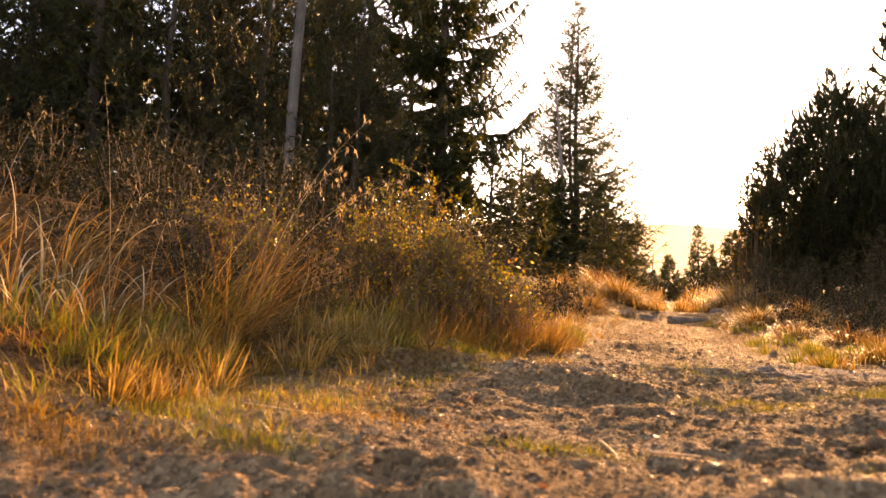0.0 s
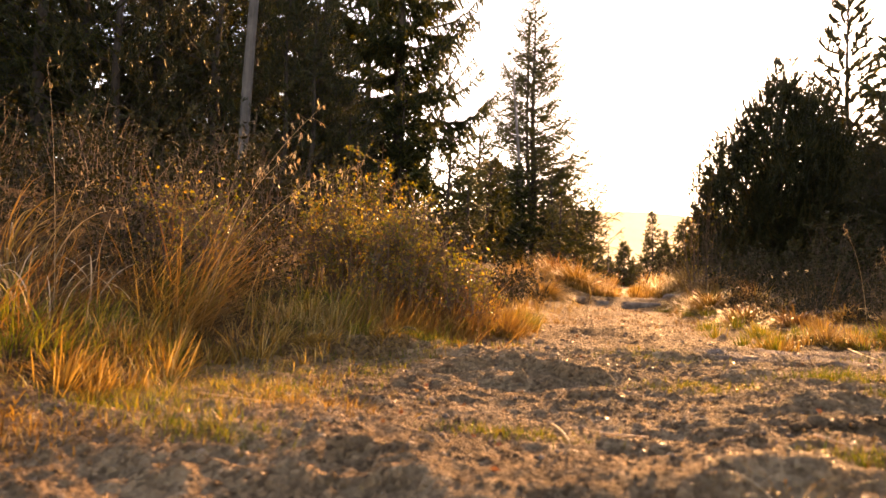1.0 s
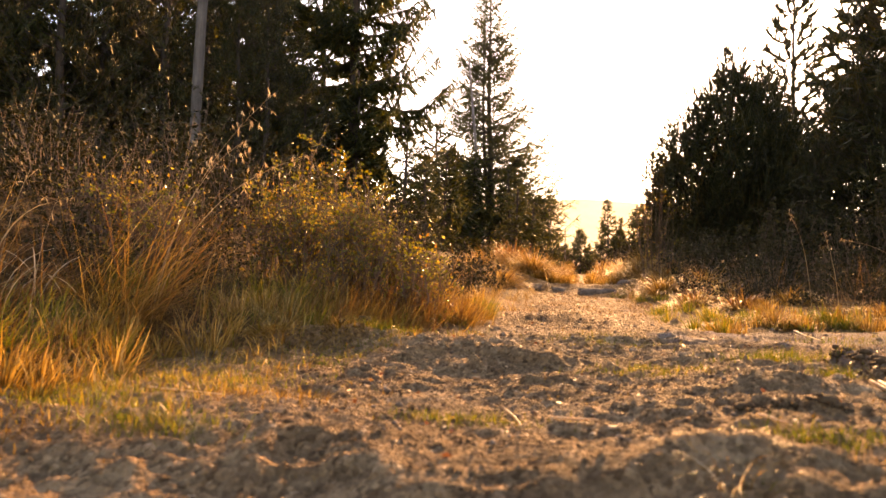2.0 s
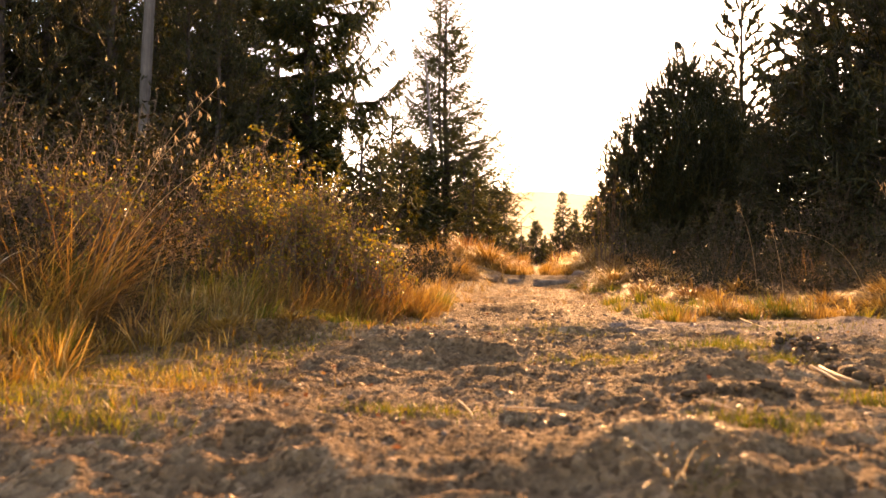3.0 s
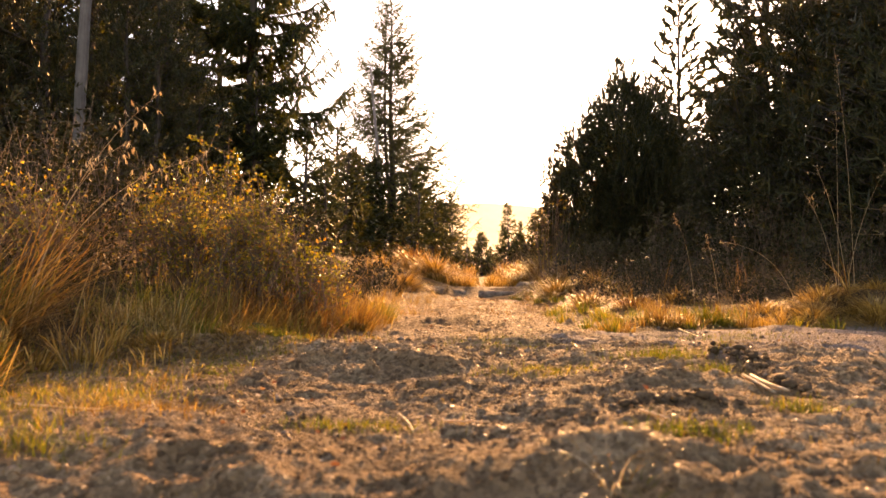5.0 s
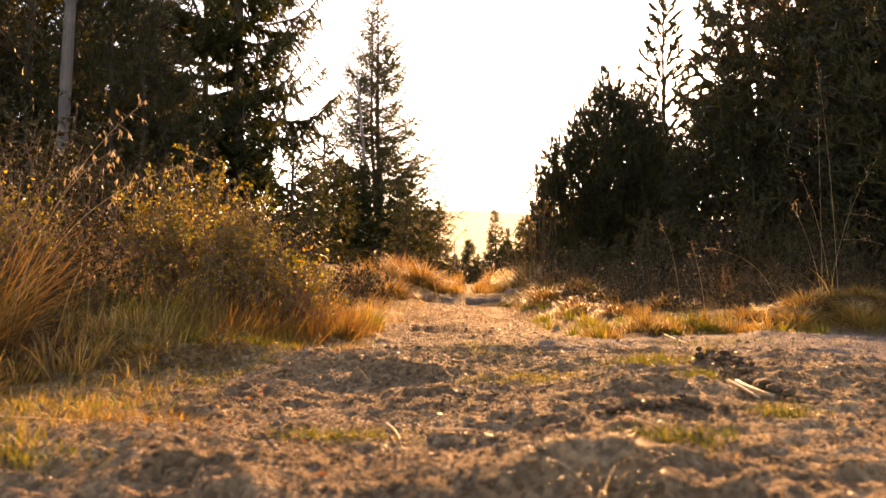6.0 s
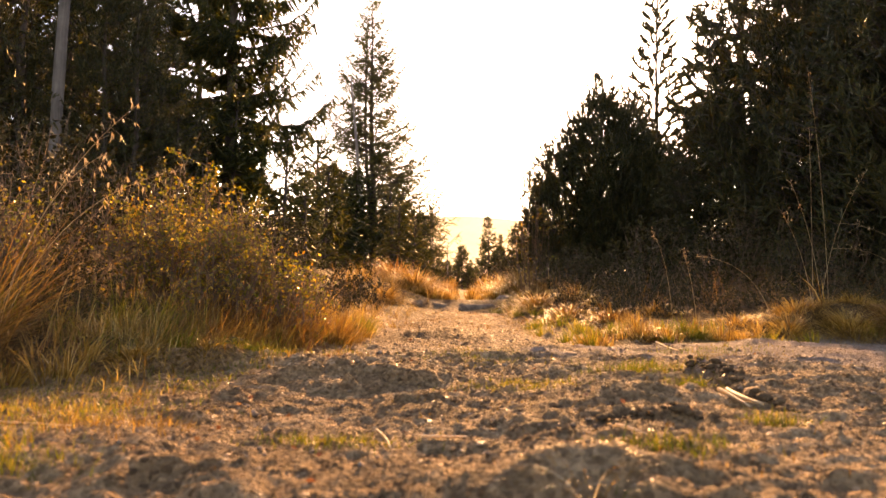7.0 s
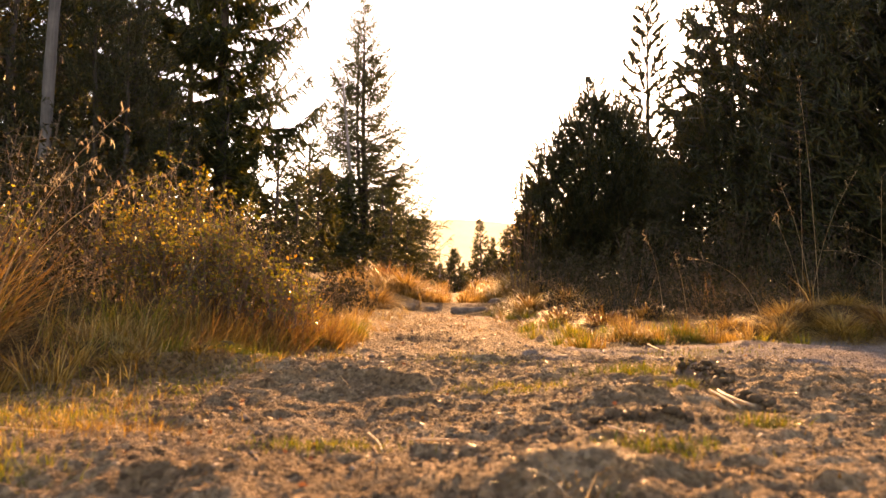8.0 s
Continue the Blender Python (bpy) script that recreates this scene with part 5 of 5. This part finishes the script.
STEP = "flat granite rock forming a step across the trail"
for n, (x, y, sx, sy, sz) in enumerate(((-0.34, 8.8, 0.18, 0.18, 0.07), (0.14, 8.74, 0.30, 0.2, 0.08), (0.50, 8.9, 0.14, 0.15, 0.09), (-0.56, 8.6, 0.10, 0.10, 0.06))):
    stone("step_stone", (x, y, float(height(x, y - 0.25)) + 0.03), (sx, sy, sz), 400 + n, M_STONE, STEP, group="stones of the step", turn=13 * n)
for n, (x, y, s) in enumerate(((0.06, 6.3, 0.05), (0.28, 5.6, 0.06), (-0.42, 8.0, 0.07), (0.40, 3.0, 0.05), (0.55, 4.0, 0.06), (-0.1, 5.2, 0.05))):
    stone("trail_stone", seat(x, y, 0.02), (s * 1.1, s, s * 0.6), 420 + n, M_STONE, "low granite stone set in the trail", group="stones in the trail", turn=40 * n)


def soil_lip(name, line, n, seed, size, label):
    """A crumbled lip of dark soil: many broken lumps heaped along a line of x, y places."""
    rng = np.random.default_rng(seed)
    line = np.array(line, float)
    u = rng.uniform(0, len(line) - 1, n)
    x = np.interp(u, np.arange(len(line)), line[:, 0]) + rng.normal(0, size * 1.3, n)
    y = np.interp(u, np.arange(len(line)), line[:, 1]) + rng.normal(0, size * 1.3, n)
    r = size * rng.lognormal(-0.1, 0.45, n)
    z = height(x, y) + r * 0.2 + np.abs(rng.normal(0, size * 0.6, n)) * (1 + 0.8 * np.sin(u * 5))
    bm = bmesh.new()
    bmesh.ops.create_icosphere(bm, subdivisions=1, radius=1.0)
    ball = np.array([v.co[:] for v in bm.verts])
    face = np.array([[v.index for v in f.verts] for f in bm.faces])
    bm.free()
    v = ball[None] * rng.uniform(0.65, 1.3, (n, len(ball), 1)) * (r[:, None, None] * np.array([1.2, 1.0, 0.8])) + np.stack([x, y, z], -1)[:, None]
    s = Soup()
    s.add(v, (np.arange(n)[:, None, None] * len(ball) + face[None]).reshape(-1, 3))
    return tagged(s.link(name, M_CLOD), label, "soil", "crumbled soil", "stuff")


soil_lip("soil_lip", ((0.65, 2.50), (0.69, 2.38), (0.68, 2.26), (0.70, 2.12)), 80, 440, 0.0075, "crumbled lip of dark soil along a split in the rock")
soil_lip("soil_lip", ((0.66, 1.97), (0.69, 1.90), (0.71, 1.86)), 34, 441, 0.009, "dark crumbled soil beside a pale straw")
soil_lip("soil_lip", ((0.27, 1.72), (0.38, 1.76), (0.46, 1.72)), 34, 442, 0.006, "dark crumbled soil in a hollow of the trail")
soil_lip("soil_lip", ((-0.88, 2.68), (-0.78, 2.66), (-0.68, 2.70)), 60, 443, 0.009, "dark crumbled soil under a sod beside the bank")


def pebble_field(name, n, box, seed, size, mat, label, flat=False):
    rng = np.random.default_rng(seed)
    x, y = rng.uniform(box[0], box[1], n), rng.uniform(box[2], box[3], n)
    ok = covered(x, y) < 0.1
    x, y = x[ok], y[ok]
    n = len(x)
    r = size * rng.lognormal(0, 0.45, n)
    c = np.column_stack([x, y, height(x, y) + r * 0.15])
    oct_v = np.array([(1, 0, 0), (0.3, 0.95, 0), (-0.8, 0.6, 0), (-0.8, -0.6, 0), (0.3, -0.95, 0), (0.1, 0, 0.75), (0, 0, -0.7)], float)
    v = oct_v[None] * rng.uniform(0.7, 1.3, (n, 7, 1)) * r[:, None, None]
    th = rng.uniform(0, 6.283, n)
    cs, sn = np.cos(th)[:, None], np.sin(th)[:, None]
    v = np.stack([v[..., 0] * cs - v[..., 1] * sn, v[..., 0] * sn + v[..., 1] * cs, v[..., 2]], -1) + c[:, None]
    f = np.array([(k, (k + 1) % 5, 5) for k in range(5)] + ([] if flat else [((k + 1) % 5, k, 6) for k in range(5)]))
    s = Soup()
    s.add(v, (np.arange(n)[:, None, None] * 7 + f[None]).reshape(-1, 3))
    return tagged(s.link(name, mat), label, "gravel", kind="stuff")


pebble_field("gravel", 1800, (-1.2, 1.8, 1.35, 4.5), 500, 0.0038, M_STONE, "loose granite grit scattered over the trail")
pebble_field("soil_crumbs", 14000, (-1.0, 1.2, 0.9, 3.0), 502, 0.0026, M_GROUND, "crumbs of soil and rotten granite strewn over the trail", True)
pebble_field("soil_crumbs", 3000, (-1.1, 1.1, 0.95, 2.7), 504, 0.0036, M_GROUND, "lumps of earth and rotten granite strewn over the trail", True)
pebble_field("soil_crumbs", 2600, (-0.8, 1.2, 2.6, 8.6), 503, 0.0042, M_GROUND, "coarse crumbs of earth and rock along the trail", True)
pebble_field("gravel", 500, (-0.8, 1.5, 2.5, 9.0), 501, 0.006, M_STONE, "small loose stones along the trail")


def straw_piece(a, b, r, label, seed, name="dry_straw", mat=None, lift=0.006):
    rng = np.random.default_rng(seed)
    t = np.linspace(0, 1, 8)[:, None]
    a, b = np.array(a, float), np.array(b, float)
    xy = a * (1 - t) + b * t + np.column_stack([np.sin(t[:, 0] * 3.1) * rng.normal(0, 0.006), np.sin(t[:, 0] * 3.1) * rng.normal(0, 0.006)])
    z = np.interp(t[:, 0], [0, 1], [float(height(*a)), float(height(*b))])
    z = z + 0.7 * max(0.0, float(np.max(height(xy[:, 0], xy[:, 1]) - z))) + lift
    s = Soup()
    tube(s, np.column_stack([xy, z]), np.interp(t[:, 0], [0, 0.5, 1], [r, r, r * 0.5]), 6)
    return tagged(s.link(name, mat or M_DRY, smooth=True), label, "straw", "straws on the trail")


straw_piece((-0.155, 1.72), (-0.105, 1.50), 0.0028, "pale broken straw lying on the trail", 601)
straw_piece((-0.06, 1.58), (0.02, 1.56), 0.0025, "short pale straw lying in a hollow", 602)
straw_piece((0.88, 3.65), (0.83, 3.10), 0.0028, "curved pale dry stem lying on the rock", 603)
straw_piece((0.615, 2.00), (0.625, 1.82), 0.006, "thick pale straw beside the broken soil", 604, lift=0.008)
straw_piece((0.28, 1.60), (0.33, 1.585), 0.003, "pale straw lying on the grit", 605)
straw_piece((0.585, 1.97), (0.60, 1.83), 0.0042, "pale flat straw beside the broken soil", 606, lift=0.006)
straw_piece((-0.95, 1.75), (-0.72, 1.66), 0.0022, "thin dry stem at the trail's edge", 607)
straw_piece((-0.30, 2.25), (-0.27, 2.19), 0.004, "short white straw chip on the trail", 608)

rng_leaf = np.random.default_rng(700)
lx, ly = rng_leaf.uniform(-1.2, 1.5, 160), rng_leaf.uniform(0.9, 4.0, 160)
lit = Soup()
leaves(lit, np.column_stack([lx, ly, height(lx, ly) + 0.004]), np.column_stack([rng_leaf.normal(0, 1, (160, 2)), rng_leaf.normal(0.1, 0.2, 160)]), 0.016, 0.009, rng_leaf)
tagged(lit.link("leaf_litter", M_DEADLEAF), "scattered reddish fallen leaves on the trail", "leaves", kind="stuff")
